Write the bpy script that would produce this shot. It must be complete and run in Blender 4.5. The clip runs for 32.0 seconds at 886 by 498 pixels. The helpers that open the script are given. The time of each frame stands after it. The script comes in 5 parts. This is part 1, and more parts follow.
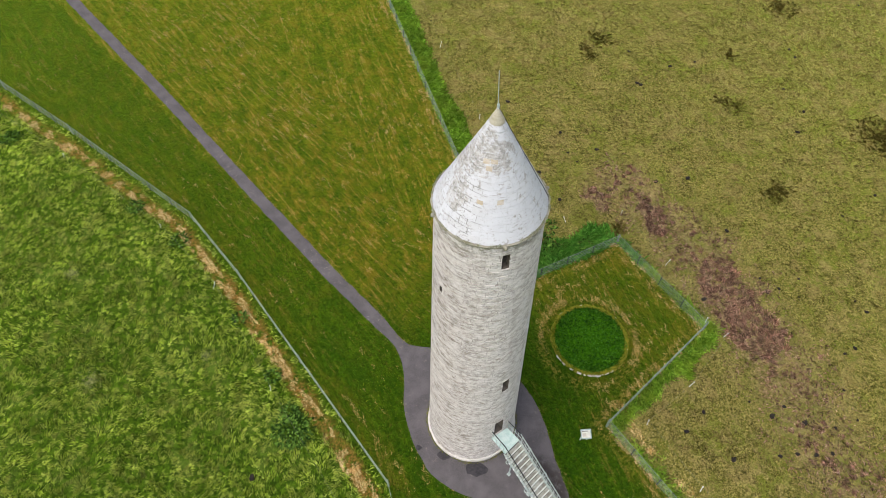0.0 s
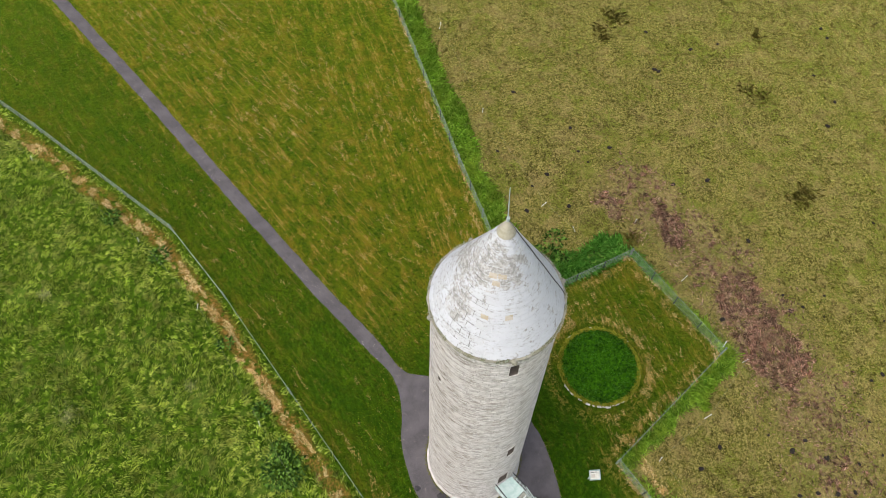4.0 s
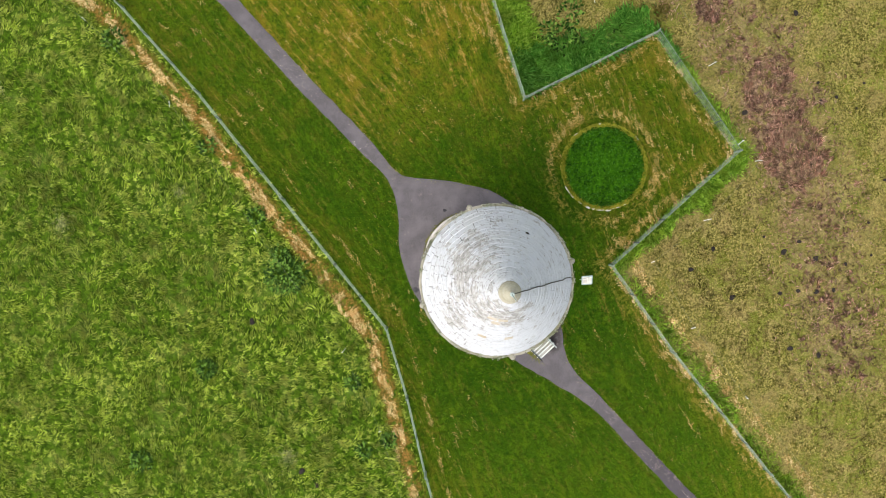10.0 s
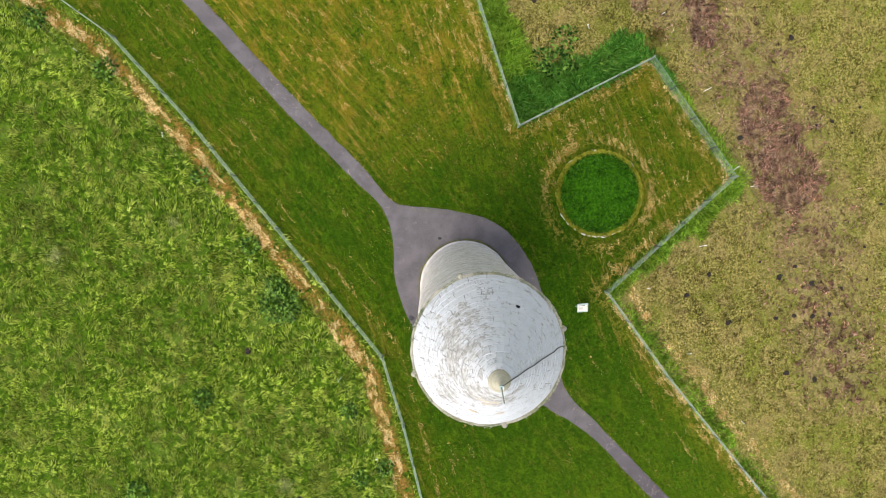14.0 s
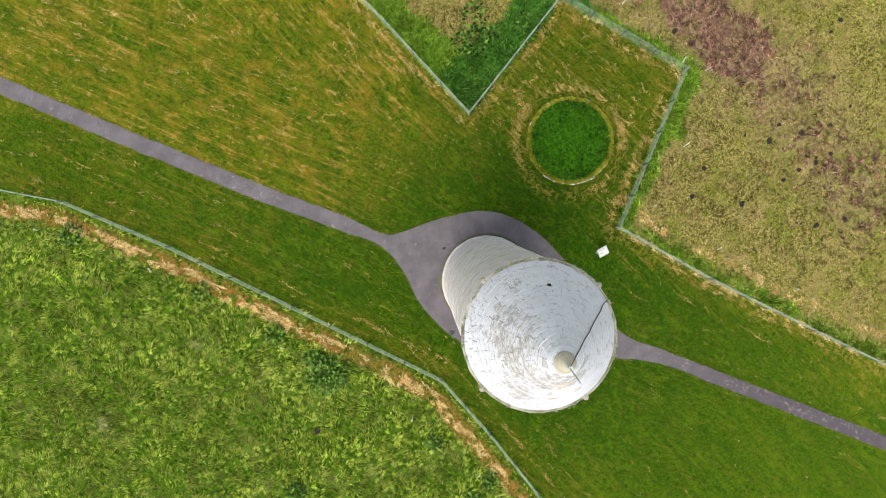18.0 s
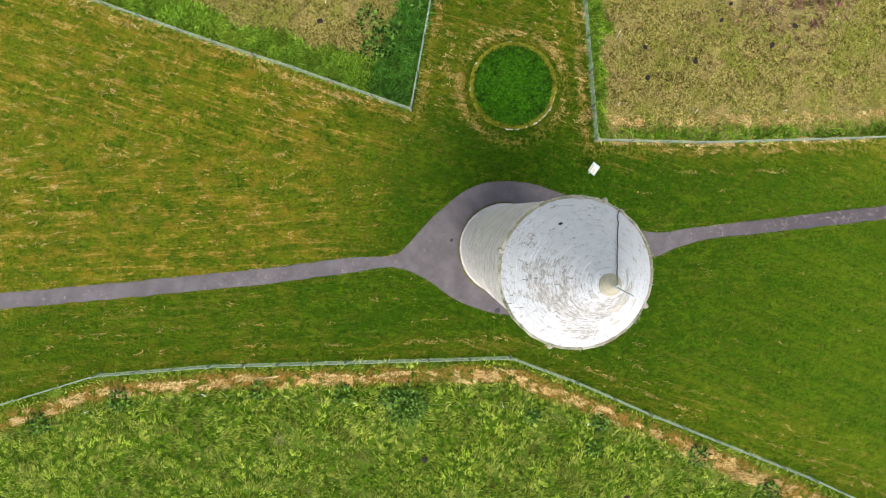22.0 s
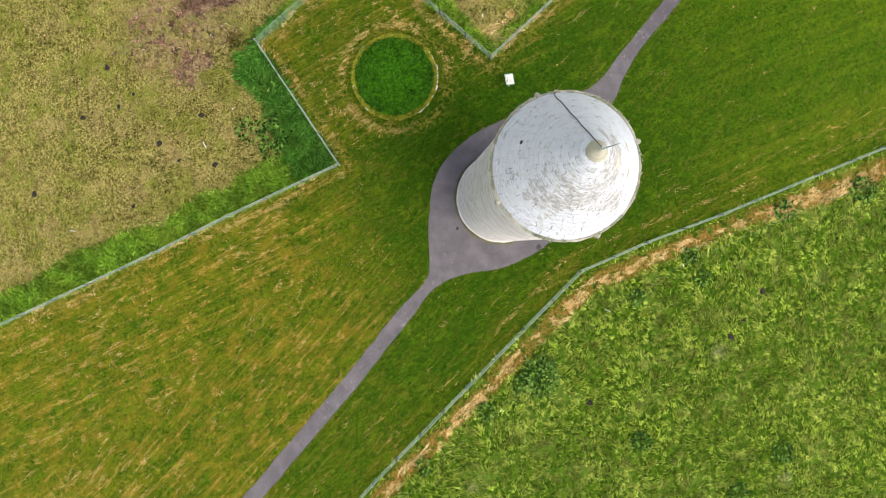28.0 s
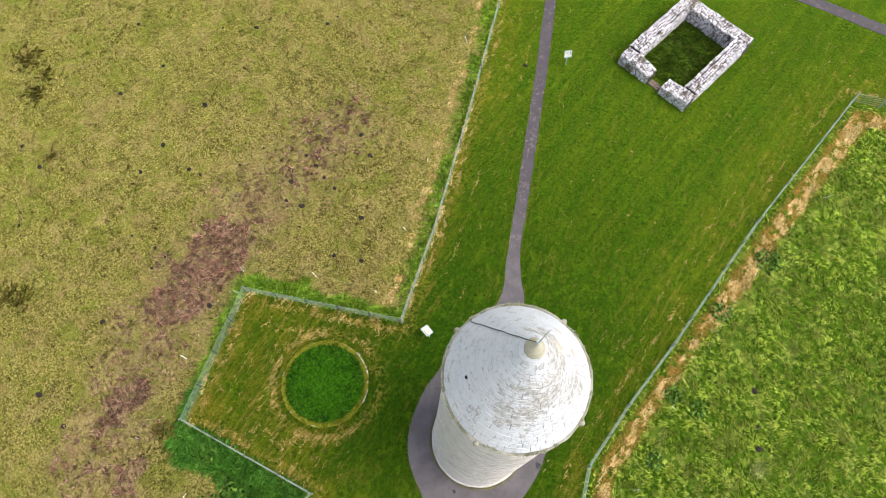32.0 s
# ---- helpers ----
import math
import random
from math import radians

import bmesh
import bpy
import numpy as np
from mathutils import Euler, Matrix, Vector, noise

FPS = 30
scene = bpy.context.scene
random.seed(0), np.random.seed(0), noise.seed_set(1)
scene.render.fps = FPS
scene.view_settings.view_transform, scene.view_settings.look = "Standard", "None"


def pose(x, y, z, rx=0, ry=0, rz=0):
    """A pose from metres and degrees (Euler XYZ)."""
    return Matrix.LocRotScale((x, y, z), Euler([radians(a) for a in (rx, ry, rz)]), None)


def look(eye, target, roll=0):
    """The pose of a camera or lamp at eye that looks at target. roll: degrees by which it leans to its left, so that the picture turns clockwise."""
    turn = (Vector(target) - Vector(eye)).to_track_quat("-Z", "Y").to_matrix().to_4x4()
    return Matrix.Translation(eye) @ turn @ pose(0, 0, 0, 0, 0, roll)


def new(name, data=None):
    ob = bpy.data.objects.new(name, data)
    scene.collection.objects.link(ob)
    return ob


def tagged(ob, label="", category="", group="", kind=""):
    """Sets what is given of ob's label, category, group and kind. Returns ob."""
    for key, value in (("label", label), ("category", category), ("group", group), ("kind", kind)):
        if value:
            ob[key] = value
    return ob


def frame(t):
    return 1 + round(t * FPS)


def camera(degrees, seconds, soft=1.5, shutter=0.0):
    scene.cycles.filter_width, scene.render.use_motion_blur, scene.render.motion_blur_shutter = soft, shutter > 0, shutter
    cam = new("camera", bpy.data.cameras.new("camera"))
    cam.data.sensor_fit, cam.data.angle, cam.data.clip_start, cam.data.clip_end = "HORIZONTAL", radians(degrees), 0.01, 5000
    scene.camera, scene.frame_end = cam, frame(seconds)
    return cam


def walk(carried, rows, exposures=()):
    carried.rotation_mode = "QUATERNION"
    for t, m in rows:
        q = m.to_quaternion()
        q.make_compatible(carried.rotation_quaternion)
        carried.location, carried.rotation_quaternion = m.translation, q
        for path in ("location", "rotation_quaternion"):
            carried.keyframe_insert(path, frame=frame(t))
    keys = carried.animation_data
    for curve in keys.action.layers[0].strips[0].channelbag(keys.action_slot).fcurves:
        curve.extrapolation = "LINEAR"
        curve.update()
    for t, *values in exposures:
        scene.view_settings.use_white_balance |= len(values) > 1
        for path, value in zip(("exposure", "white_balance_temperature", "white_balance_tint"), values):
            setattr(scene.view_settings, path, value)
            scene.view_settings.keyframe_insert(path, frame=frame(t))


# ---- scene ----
cam = camera(67.15, 32.0, soft=0.75)
PATH = [
    (0, -1.569, -14.619, 38.996, 34.849, 0.203, 0.026),
    (0.5, -1.61, -14.005, 38.939, 33.13, 0.181, -0.034),
    (1, -1.588, -13.358, 38.892, 31.969, 0.211, 0.015),
    (1.5, -1.575, -12.635, 38.868, 31.918, 0.261, -0.034),
    (2, -1.591, -11.861, 38.846, 31.973, 0.228, -0.026),
    (2.5, -1.574, -11.04, 38.859, 32.021, 0.235, -0.023),
    (4.5, -1.453, -7.694, 38.941, 26.191, 0.403, -0.003),
    (5, -1.429, -6.868, 38.959, 19.007, 0.443, -0.011),
    (5.5, -1.422, -6.027, 38.969, 13.579, 0.413, -0.01),
    (6, -1.421, -5.122, 38.958, 13.118, 0.369, -0.016),
    (6.5, -1.411, -4.278, 38.933, 11.607, 0.359, -0.035),
    (7, -1.383, -3.515, 38.903, 9.876, 0.37, -0.051),
    (7.5, -1.379, -2.696, 38.888, 8.082, 0.375, -0.068),
    (8, -1.365, -1.872, 38.873, 6.254, 0.367, -0.086),
    (8.5, -1.369, -1.083, 38.856, 4.477, 0.35, -0.103),
    (9, -1.372, -0.327, 38.859, 2.698, 0.334, -0.114),
    (9.5, -1.348, 0.437, 38.851, 0.878, 0.341, -0.124),
    (10, -1.32, 1.138, 38.834, -0.903, 0.347, -0.129),
    (10.5, -1.307, 1.661, 38.817, -1.714, 0.345, -0.147),
    (11, -1.279, 2.015, 38.799, -1.749, 0.325, -0.184),
    (11.5, -1.264, 2.134, 38.774, -1.737, 0.306, -0.239),
    (12, -1.243, 2.206, 38.759, -1.592, 0.274, -0.302),
    (12.5, -1.226, 2.361, 38.743, -1.529, 0.24, -0.36),
    (13, -1.199, 2.579, 38.743, -1.524, 0.212, -0.422),
    (13.5, -1.144, 2.849, 38.721, -1.503, 0.221, -0.481),
    (14, -1.094, 3.142, 38.705, -1.493, 0.25, -0.542),
    (14.5, -1.051, 3.361, 38.711, -1.397, 0.298, -0.604),
    (17, -1.159, 3.494, 38.668, -1.235, -0.022, -17.95),
    (19, -1.168, 3.558, 38.76, -1.414, 0.04, -31.786),
    (20, -1.138, 3.557, 38.784, -1.554, 0.067, -38.867),
    (21, -1.133, 3.558, 38.856, -1.739, 0.089, -46.127),
    (23, -1.152, 3.49, 38.787, -1.899, 0.092, -60.022),
    (25, -1.138, 3.544, 39.135, -2.224, 0.125, -74.699),
    (27.5, -1.22, 3.566, 39.301, -2.372, 0.001, -93.532),
    (28, -1.172, 3.475, 39.286, -2.025, 0.137, -97.309),
    (29, -1.164, 3.508, 39.122, 6.496, 0.204, -104.711),
    (30, -1.209, 3.499, 39.149, 9.945, 0.144, -112.24),
    (31, -1.244, 3.563, 39.112, 16.031, -0.104, -119.656),
    (31.5, -1.275, 3.488, 39.193, 18.624, -0.071, -123.391),
    (32, -1.25, 3.464, 39.287, 20.36, -0.112, -126.348),
]
walk(cam, [(r[0], pose(*r[1:])) for r in PATH],
     exposures=[(0, -0.13), (2.5, -0.14), (6, -0.05), (9, 0.17), (13, 0.30), (23, 0.35), (28, 0.38), (32, 0.41)])

# ---- light ----
SUN_DIR = Vector((-0.40, -0.33, 0.95)).normalized()
world = bpy.data.worlds.new("sky")
scene.world = world
world.use_nodes = True
wn = world.node_tree
sky = wn.nodes.new("ShaderNodeTexSky")
sky.sky_type = "NISHITA"
sky.sun_disc = False
sky.sun_elevation = math.asin(SUN_DIR.z)
sky.sun_rotation = math.atan2(SUN_DIR.x, SUN_DIR.y)
sky.air_density, sky.dust_density, sky.ozone_density = 1.0, 4.0, 1.0
wn.nodes["Background"].inputs[1].default_value = 0.234
# overcast: most of the blue is veiled by cloud
veil = wn.nodes.new("ShaderNodeHueSaturation")
veil.inputs["Saturation"].default_value = 0.6
wn.links.new(sky.outputs[0], veil.inputs["Color"])
wn.links.new(veil.outputs[0], wn.nodes["Background"].inputs[0])
sun = new("sun", bpy.data.lights.new("sun", "SUN"))
sun.data.energy, sun.data.angle, sun.data.color = 1.60, radians(42), (1.0, 0.965, 0.91)
sun.matrix_world = look(SUN_DIR * 60, (0, 0, 0))


# ---- helpers of the scene ----
def gz(x, y):
    """Height of the sloping field."""
    cx, cy = max(-70, min(70, x)), max(-70, min(70, y))
    return 0.2 - 0.033 * cx + 0.031 * cy


def link(name, data, parent=None, label="", **tags):
    ob = new(name, data)
    if parent is not None:
        ob.parent = parent
    return tagged(ob, label, **tags)


def to_mesh(name, bm, material):
    me = bpy.data.meshes.new(name)
    bm.to_mesh(me)
    bm.free()
    me.materials.append(material)
    return me


def part(name, bm, material, parent, label=""):
    return link(name, to_mesh(name, bm, material), parent, label)


def empty(name, m, label, category, group="", kind=""):
    ob = new(name)
    ob.matrix_world = m
    return tagged(ob, label, category, group, kind)


def raw_mesh(name, verts, faces, material):
    me = bpy.data.meshes.new(name)
    me.from_pydata(verts, [], faces)
    me.materials.append(material)
    me.update()
    return me


def add_box(bm, m, sx, sy, sz, bevel=0.0):
    r = bmesh.ops.create_cube(bm, size=1.0, matrix=m @ Matrix.Diagonal((sx, sy, sz, 1)))
    if bevel:
        edges = list({e for v in r["verts"] for e in v.link_edges})
        bmesh.ops.bevel(bm, geom=edges, offset=bevel, segments=1, affect="EDGES", profile=0.5)


def add_tube(bm, a, b, r, n=6, r2=None):
    a, b = Vector(a), Vector(b)
    d = b - a
    m = Matrix.Translation((a + b) / 2) @ d.to_track_quat("Z", "Y").to_matrix().to_4x4()
    bmesh.ops.create_cone(bm, cap_ends=True, segments=n, radius1=r, radius2=r if r2 is None else r2, depth=d.length, matrix=m)


def box_bm(m, sx, sy, sz, bevel=0.0):
    bm = bmesh.new()
    add_box(bm, m, sx, sy, sz, bevel)
    return bm


def tube_bm(a, b, r, n=6, r2=None):
    bm = bmesh.new()
    add_tube(bm, a, b, r, n, r2)
    return bm


def sweep_bm(points, r, n=6):
    """One unbroken tube along a line of points."""
    bm = bmesh.new()
    rings = []
    for k, p in enumerate(points):
        d = (points[min(k + 1, len(points) - 1)] - points[max(k - 1, 0)]).normalized()
        q = d.to_track_quat("Z", "Y")
        rings.append([bm.verts.new(p + q @ Vector((r * math.cos(2 * math.pi * i / n), r * math.sin(2 * math.pi * i / n), 0))) for i in range(n)])
    for a, b in zip(rings, rings[1:]):
        for i in range(n):
            bm.faces.new((a[i], a[(i + 1) % n], b[(i + 1) % n], b[i]))
    bm.faces.new(rings[0][::-1])
    bm.faces.new(rings[-1])
    return bm


LATTICE = np.random.RandomState(4).rand(256, 256)


def vnoise(x, y, scale, shift=0):
    """Smooth value noise, 0 to 1, over arrays."""
    u, v = np.asarray(x) / scale + 37.3 + shift * 17.7, np.asarray(y) / scale + 11.9 + shift * 5.3
    i, j = np.floor(u).astype(int), np.floor(v).astype(int)
    fu, fv = u - i, v - j
    fu, fv = fu * fu * (3 - 2 * fu), fv * fv * (3 - 2 * fv)
    g = lambda a, b: LATTICE[a % 256, b % 256]
    return (g(i, j) * (1 - fu) + g(i + 1, j) * fu) * (1 - fv) + (g(i, j + 1) * (1 - fu) + g(i + 1, j + 1) * fu) * fv


def smooth(a, b, v):
    k = np.clip((v - a) / (b - a), 0, 1)
    return k * k * (3 - 2 * k)


def spline(points, step):
    """Catmull-Rom curve through 2D points, about one point every step metres."""
    p = [np.array(q, float) for q in points]
    p = [2 * p[0] - p[1]] + p + [2 * p[-1] - p[-2]]
    out = []
    for a, b, c, d in zip(p, p[1:], p[2:], p[3:]):
        n = max(1, int(np.linalg.norm(c - b) / step))
        for k in range(n):
            t = k / n
            out.append(0.5 * (2 * b + (c - a) * t + (2 * a - 5 * b + 4 * c - d) * t * t + (3 * b - a - 3 * c + d) * t ** 3))
    out.append(p[-2])
    return np.array(out)


def resample(curve, n):
    s = np.r_[0, np.cumsum(np.hypot(*np.diff(curve, axis=0).T))]
    k = np.linspace(0, s[-1], n)
    return np.c_[np.interp(k, s, curve[:, 0]), np.interp(k, s, curve[:, 1])]


def seg_distance(x, y, line):
    best = np.full(np.shape(x), 1e9)
    for (ax, ay), (bx, by) in zip(line, line[1:]):
        dx, dy = bx - ax, by - ay
        t = np.clip(((x - ax) * dx + (y - ay) * dy) / (dx * dx + dy * dy), 0, 1)
        best = np.minimum(best, np.hypot(x - ax - t * dx, y - ay - t * dy))
    return best


def inside(x, y, poly):
    hit = np.zeros(np.shape(x), bool)
    for (ax, ay), (bx, by) in zip(poly, poly[1:] + poly[:1]):
        if ay == by:
            continue
        hit ^= ((ay > y) != (by > y)) & (x < (bx - ax) * (y - ay) / (by - ay) + ax)
    return hit


# ---- materials ----
class Nodes:
    """Short-hand for building a node material."""

    def __init__(self, name, rough=0.9, metal=0.0, spec=0.3):
        self.mat = bpy.data.materials.new(name)
        self.mat.use_nodes = True
        self.t = self.mat.node_tree
        self.b = self.t.nodes["Principled BSDF"]
        self.b.inputs["Roughness"].default_value = rough
        self.b.inputs["Metallic"].default_value = metal
        self.b.inputs["Specular IOR Level"].default_value = spec
        self.co = self.node("ShaderNodeTexCoord").outputs["Object"]

    def fuzz(self, weight, tint, rough=0.45):
        """The bloom of a nap of fine blades, seen along the ground."""
        self.b.inputs["Sheen Weight"].default_value = weight
        self.b.inputs["Sheen Roughness"].default_value = rough
        self.b.inputs["Sheen Tint"].default_value = (*tint, 1)

    def node(self, kind, **inputs):
        n = self.t.nodes.new(kind)
        for k, v in inputs.items():
            self.put(n.inputs[k.replace("_", " ")], v)
        return n

    def put(self, socket, v):
        if isinstance(v, bpy.types.NodeSocket):
            self.t.links.new(v, socket)
        elif isinstance(v, tuple) and len(v) == 3 and socket.type == "RGBA":
            socket.default_value = (*v, 1)
        else:
            socket.default_value = v

    def world(self):
        return self.node("ShaderNodeNewGeometry").outputs["Position"]

    def stretch(self, co, sx, sy, sz, turn=0):
        n = self.node("ShaderNodeMapping")
        n.vector_type = "TEXTURE"
        n.inputs["Scale"].default_value = (1 / sx, 1 / sy, 1 / sz)
        n.inputs["Rotation"].default_value = (0, 0, radians(turn))
        self.put(n.inputs["Vector"], co)
        return n.outputs[0]

    def noise(self, scale, detail=3, rough=0.55, co=None):
        n = self.node("ShaderNodeTexNoise")
        n.inputs["Scale"].default_value, n.inputs["Detail"].default_value, n.inputs["Roughness"].default_value = scale, detail, rough
        self.put(n.inputs["Vector"], co if co is not None else self.co)
        return n.outputs["Fac"]

    def ramp(self, fac, a, b):
        n = self.node("ShaderNodeMapRange")
        n.interpolation_type = "SMOOTHSTEP"
        self.put(n.inputs[0], fac)
        n.inputs[1].default_value, n.inputs[2].default_value = a, b
        return n.outputs[0]

    def math(self, op, a, b=0.5):
        n = self.node("ShaderNodeMath")
        n.operation = op
        self.put(n.inputs[0], a)
        self.put(n.inputs[1], b)
        return n.outputs[0]

    def mix(self, fac, a, b, blend="MIX"):
        n = self.node("ShaderNodeMix")
        n.data_type, n.blend_type = "RGBA", blend
        self.put(n.inputs[0], fac)
        self.put(n.inputs[6], a)
        self.put(n.inputs[7], b)
        return n.outputs[2]

    def attr(self, name):
        n = self.node("ShaderNodeAttribute")
        n.attribute_name = name
        return n.outputs["Color"]

    def split(self, colour):
        n = self.node("ShaderNodeSeparateColor")
        self.put(n.inputs[0], colour)
        return n.outputs

    def random(self):
        return self.node("ShaderNodeObjectInfo").outputs["Random"]

    def island(self):
        return self.node("ShaderNodeNewGeometry").outputs["Random Per Island"]

    def bump(self, height, strength, distance=0.02):
        n = self.node("ShaderNodeBump")
        n.inputs["Strength"].default_value, n.inputs["Distance"].default_value = strength, distance
        self.put(n.inputs["Height"], height)
        self.put(self.b.inputs["Normal"], n.outputs[0])

    def leafy(self, colour, share=0.4):
        """A thin leaf, lit through from behind."""
        self.put(self.b.inputs["Base Color"], colour)
        thin = self.node("ShaderNodeBsdfTranslucent")
        self.put(thin.inputs[0], colour)
        both = self.node("ShaderNodeMixShader")
        both.inputs[0].default_value = share
        self.t.links.new(self.b.outputs[0], both.inputs[1])
        self.t.links.new(thin.outputs[0], both.inputs[2])
        self.t.links.new(both.outputs[0], self.t.nodes["Material Output"].inputs[0])
        return self.mat

    def done(self, colour, rough=None):
        self.put(self.b.inputs["Base Color"], colour)
        if rough is not None:
            self.put(self.b.inputs["Roughness"], rough)
        return self.mat


def ground_material():
    n = Nodes("grassland", 0.95, spec=0.02)
    w = n.world()
    za, zb, zc = n.split(n.attr("zone_a")), n.split(n.attr("zone_b")), n.split(n.attr("zone_c"))
    fine, mid, big = n.noise(26, 4, 0.7, w), n.noise(5, 4, 0.6, w), n.noise(0.35, 4, 0.6, w)
    grain = n.noise(70, 2, 0.6, w)
    # mown lawn, with cuttings lying in rows along the mower's way
    pick = lambda a, b: n.math("ADD", n.math("MULTIPLY", a, n.math("SUBTRACT", 1.0, zc[2])), n.math("MULTIPLY", b, zc[2]))
    rows = pick(n.noise(1.0, 5, 0.7, n.stretch(w, 0.38, 3.6, 1, -50)), n.noise(1.0, 5, 0.7, n.stretch(w, 0.38, 3.6, 1, -71)))
    rows_wide = pick(n.noise(1.0, 3, 0.5, n.stretch(w, 0.03, 1.1, 1, -47)), n.noise(1.0, 3, 0.5, n.stretch(w, 0.03, 1.1, 1, -73)))
    combed = n.noise(1.0, 4, 0.7, n.stretch(w, 2.4, 7.0, 1, -60))
    blotch = n.noise(0.75, 6, 0.7, w)
    xyz = n.node("ShaderNodeSeparateXYZ", Vector=w).outputs
    lawn = n.mix(n.ramp(n.math("ADD", n.math("MULTIPLY", n.noise(13, 4, 0.7, w), 0.6), n.math("MULTIPLY", mid, 0.4)), 0.32, 0.66), (0.003, 0.012, 0.0008), (0.022, 0.064, 0.0024))
    lawn = n.mix(n.math("MULTIPLY", n.ramp(combed, 0.42, 0.66), 0.45), lawn, (0.045, 0.102, 0.0035))
    lawn = n.mix(n.math("MULTIPLY", n.ramp(rows_wide, 0.44, 0.58), 0.42), lawn, (0.014, 0.044, 0.002))
    # yellowed sward where it was cut for hay
    lawn = n.mix(n.math("MULTIPLY", n.math("MULTIPLY", zb[2], 0.64), n.ramp(n.math("ADD", n.math("MULTIPLY", mid, 0.35), n.math("ADD", n.math("MULTIPLY", rows, 0.35), n.math("MULTIPLY", blotch, 0.3))), 0.36, 0.60)), lawn, (0.138, 0.126, 0.008))
    lawn = n.mix(n.math("MULTIPLY", n.math("MULTIPLY", zb[2], 0.42), n.ramp(n.noise(0.9, 6, 0.75, n.stretch(w, 0.8, 1.5, 1, -62)), 0.47, 0.62)), lawn, (0.205, 0.118, 0.016))
    # the tower's soft shade, painted as a darker, deeper green round it
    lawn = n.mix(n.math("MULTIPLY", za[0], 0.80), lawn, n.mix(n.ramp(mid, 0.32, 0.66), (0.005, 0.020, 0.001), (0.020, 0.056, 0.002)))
    lawn = n.mix(n.math("MULTIPLY", n.ramp(n.noise(0.8, 5, 0.65, n.stretch(w, 0.8, 1.2, 1, -58)), 0.46, 0.62), 0.36), lawn, (0.012, 0.042, 0.0015))
    lawn = n.mix(n.math("MULTIPLY", n.ramp(n.noise(1.1, 5, 0.7, n.stretch(w, 0.9, 1.5, 1, -66)), 0.52, 0.66), 0.25), lawn, (0.100, 0.150, 0.006))
    # fresher, brighter turf to the south
    lawn = n.mix(n.math("MULTIPLY", n.ramp(xyz[1], -7.0, -20.0), 0.1), lawn, n.mix(n.ramp(mid, 0.34, 0.66), (0.022, 0.074, 0.002), (0.095, 0.185, 0.007)))
    # yellower rows left by the mower along the southern fence
    mown = n.math("MULTIPLY", n.ramp(n.noise(1.0, 4, 0.6, n.stretch(w, 0.05, 1.5, 1, -77)), 0.46, 0.62), n.ramp(xyz[1], -10.0, -18.0))
    lawn = n.mix(n.math("MULTIPLY", n.math("MULTIPLY", mown, n.ramp(n.noise(3.0, 5, 0.7, w), 0.30, 0.62)), 0.30), lawn, (0.110, 0.140, 0.006))
    hay = n.math("MULTIPLY", n.ramp(n.math("ADD", n.math("MULTIPLY", rows, 0.6), n.math("MULTIPLY", n.noise(2.4, 4, 0.65, w), 0.4)), 0.525, 0.59), n.ramp(n.noise(11, 5, 0.75, w), 0.43, 0.57))
    lawn = n.mix(n.math("MULTIPLY", hay, n.math("ADD", n.math("MULTIPLY", zb[2], 0.70), 0.05)), lawn, (0.33, 0.190, 0.050))
    # tufted cattle pasture
    past = n.mix(n.ramp(mid, 0.38, 0.62), (0.012, 0.032, 0.002), (0.060, 0.110, 0.006))
    past = n.mix(n.math("MULTIPLY", n.ramp(n.noise(0.8, 4, 0.6, w), 0.52, 0.7), 0.6), past, (0.10, 0.15, 0.02))
    # coarse dry grazing
    rough = n.mix(n.ramp(n.noise(8, 5, 0.75, w), 0.40, 0.60), (0.075, 0.070, 0.014), (0.27, 0.225, 0.068))
    rough = n.mix(n.math("MULTIPLY", n.ramp(n.noise(0.7, 6, 0.75, w), 0.48, 0.60), 0.5), rough, (0.26, 0.190, 0.078))
    rough = n.mix(n.math("MULTIPLY", n.ramp(n.noise(0.5, 6, 0.75, n.stretch(w, 1, 1, 1, 60)), 0.49, 0.60), 0.65), rough, (0.12, 0.14, 0.016))
    # long lush grass by the fence, dead strip, purple dead weeds, dry cuttings
    lush = n.mix(n.ramp(mid, 0.3, 0.7), (0.024, 0.078, 0.008), (0.09, 0.20, 0.02))
    dead = n.mix(n.ramp(n.noise(7, 5, 0.7, w), 0.38, 0.60), (0.060, 0.056, 0.008), (0.23, 0.115, 0.030))
    weed = n.mix(n.ramp(n.noise(6, 5, 0.7, w), 0.38, 0.62), (0.15, 0.092, 0.062), (0.38, 0.245, 0.165))
    cut = n.mix(n.ramp(fine, 0.35, 0.65), (0.11, 0.085, 0.010), (0.30, 0.19, 0.05))
    c = n.mix(za[1], lawn, past)
    c = n.mix(za[2], c, rough)
    c = n.mix(zb[1], c, lush)
    c = n.mix(n.math("MULTIPLY", zc[0], n.ramp(n.noise(1.6, 5, 0.7, w), 0.36, 0.58)), c, weed)
    c = n.mix(n.math("MULTIPLY", zb[0], n.ramp(n.noise(2.2, 4, 0.65, w), 0.37, 0.52)), c, dead)
    c = n.mix(n.math("MULTIPLY", n.math("MULTIPLY", zc[1], 0.6), n.ramp(n.noise(5.0, 5, 0.75, w), 0.48, 0.58)), c, cut)
    c = n.mix(0.55, c, n.mix(n.ramp(grain, 0.3, 0.7), (0.18, 0.18, 0.18), (0.86, 0.86, 0.86)), "OVERLAY")
    c = n.mix(0.45, c, n.mix(n.ramp(n.noise(20, 3, 0.7, w), 0.36, 0.64), (0.22, 0.22, 0.22), (0.80, 0.80, 0.80)), "OVERLAY")
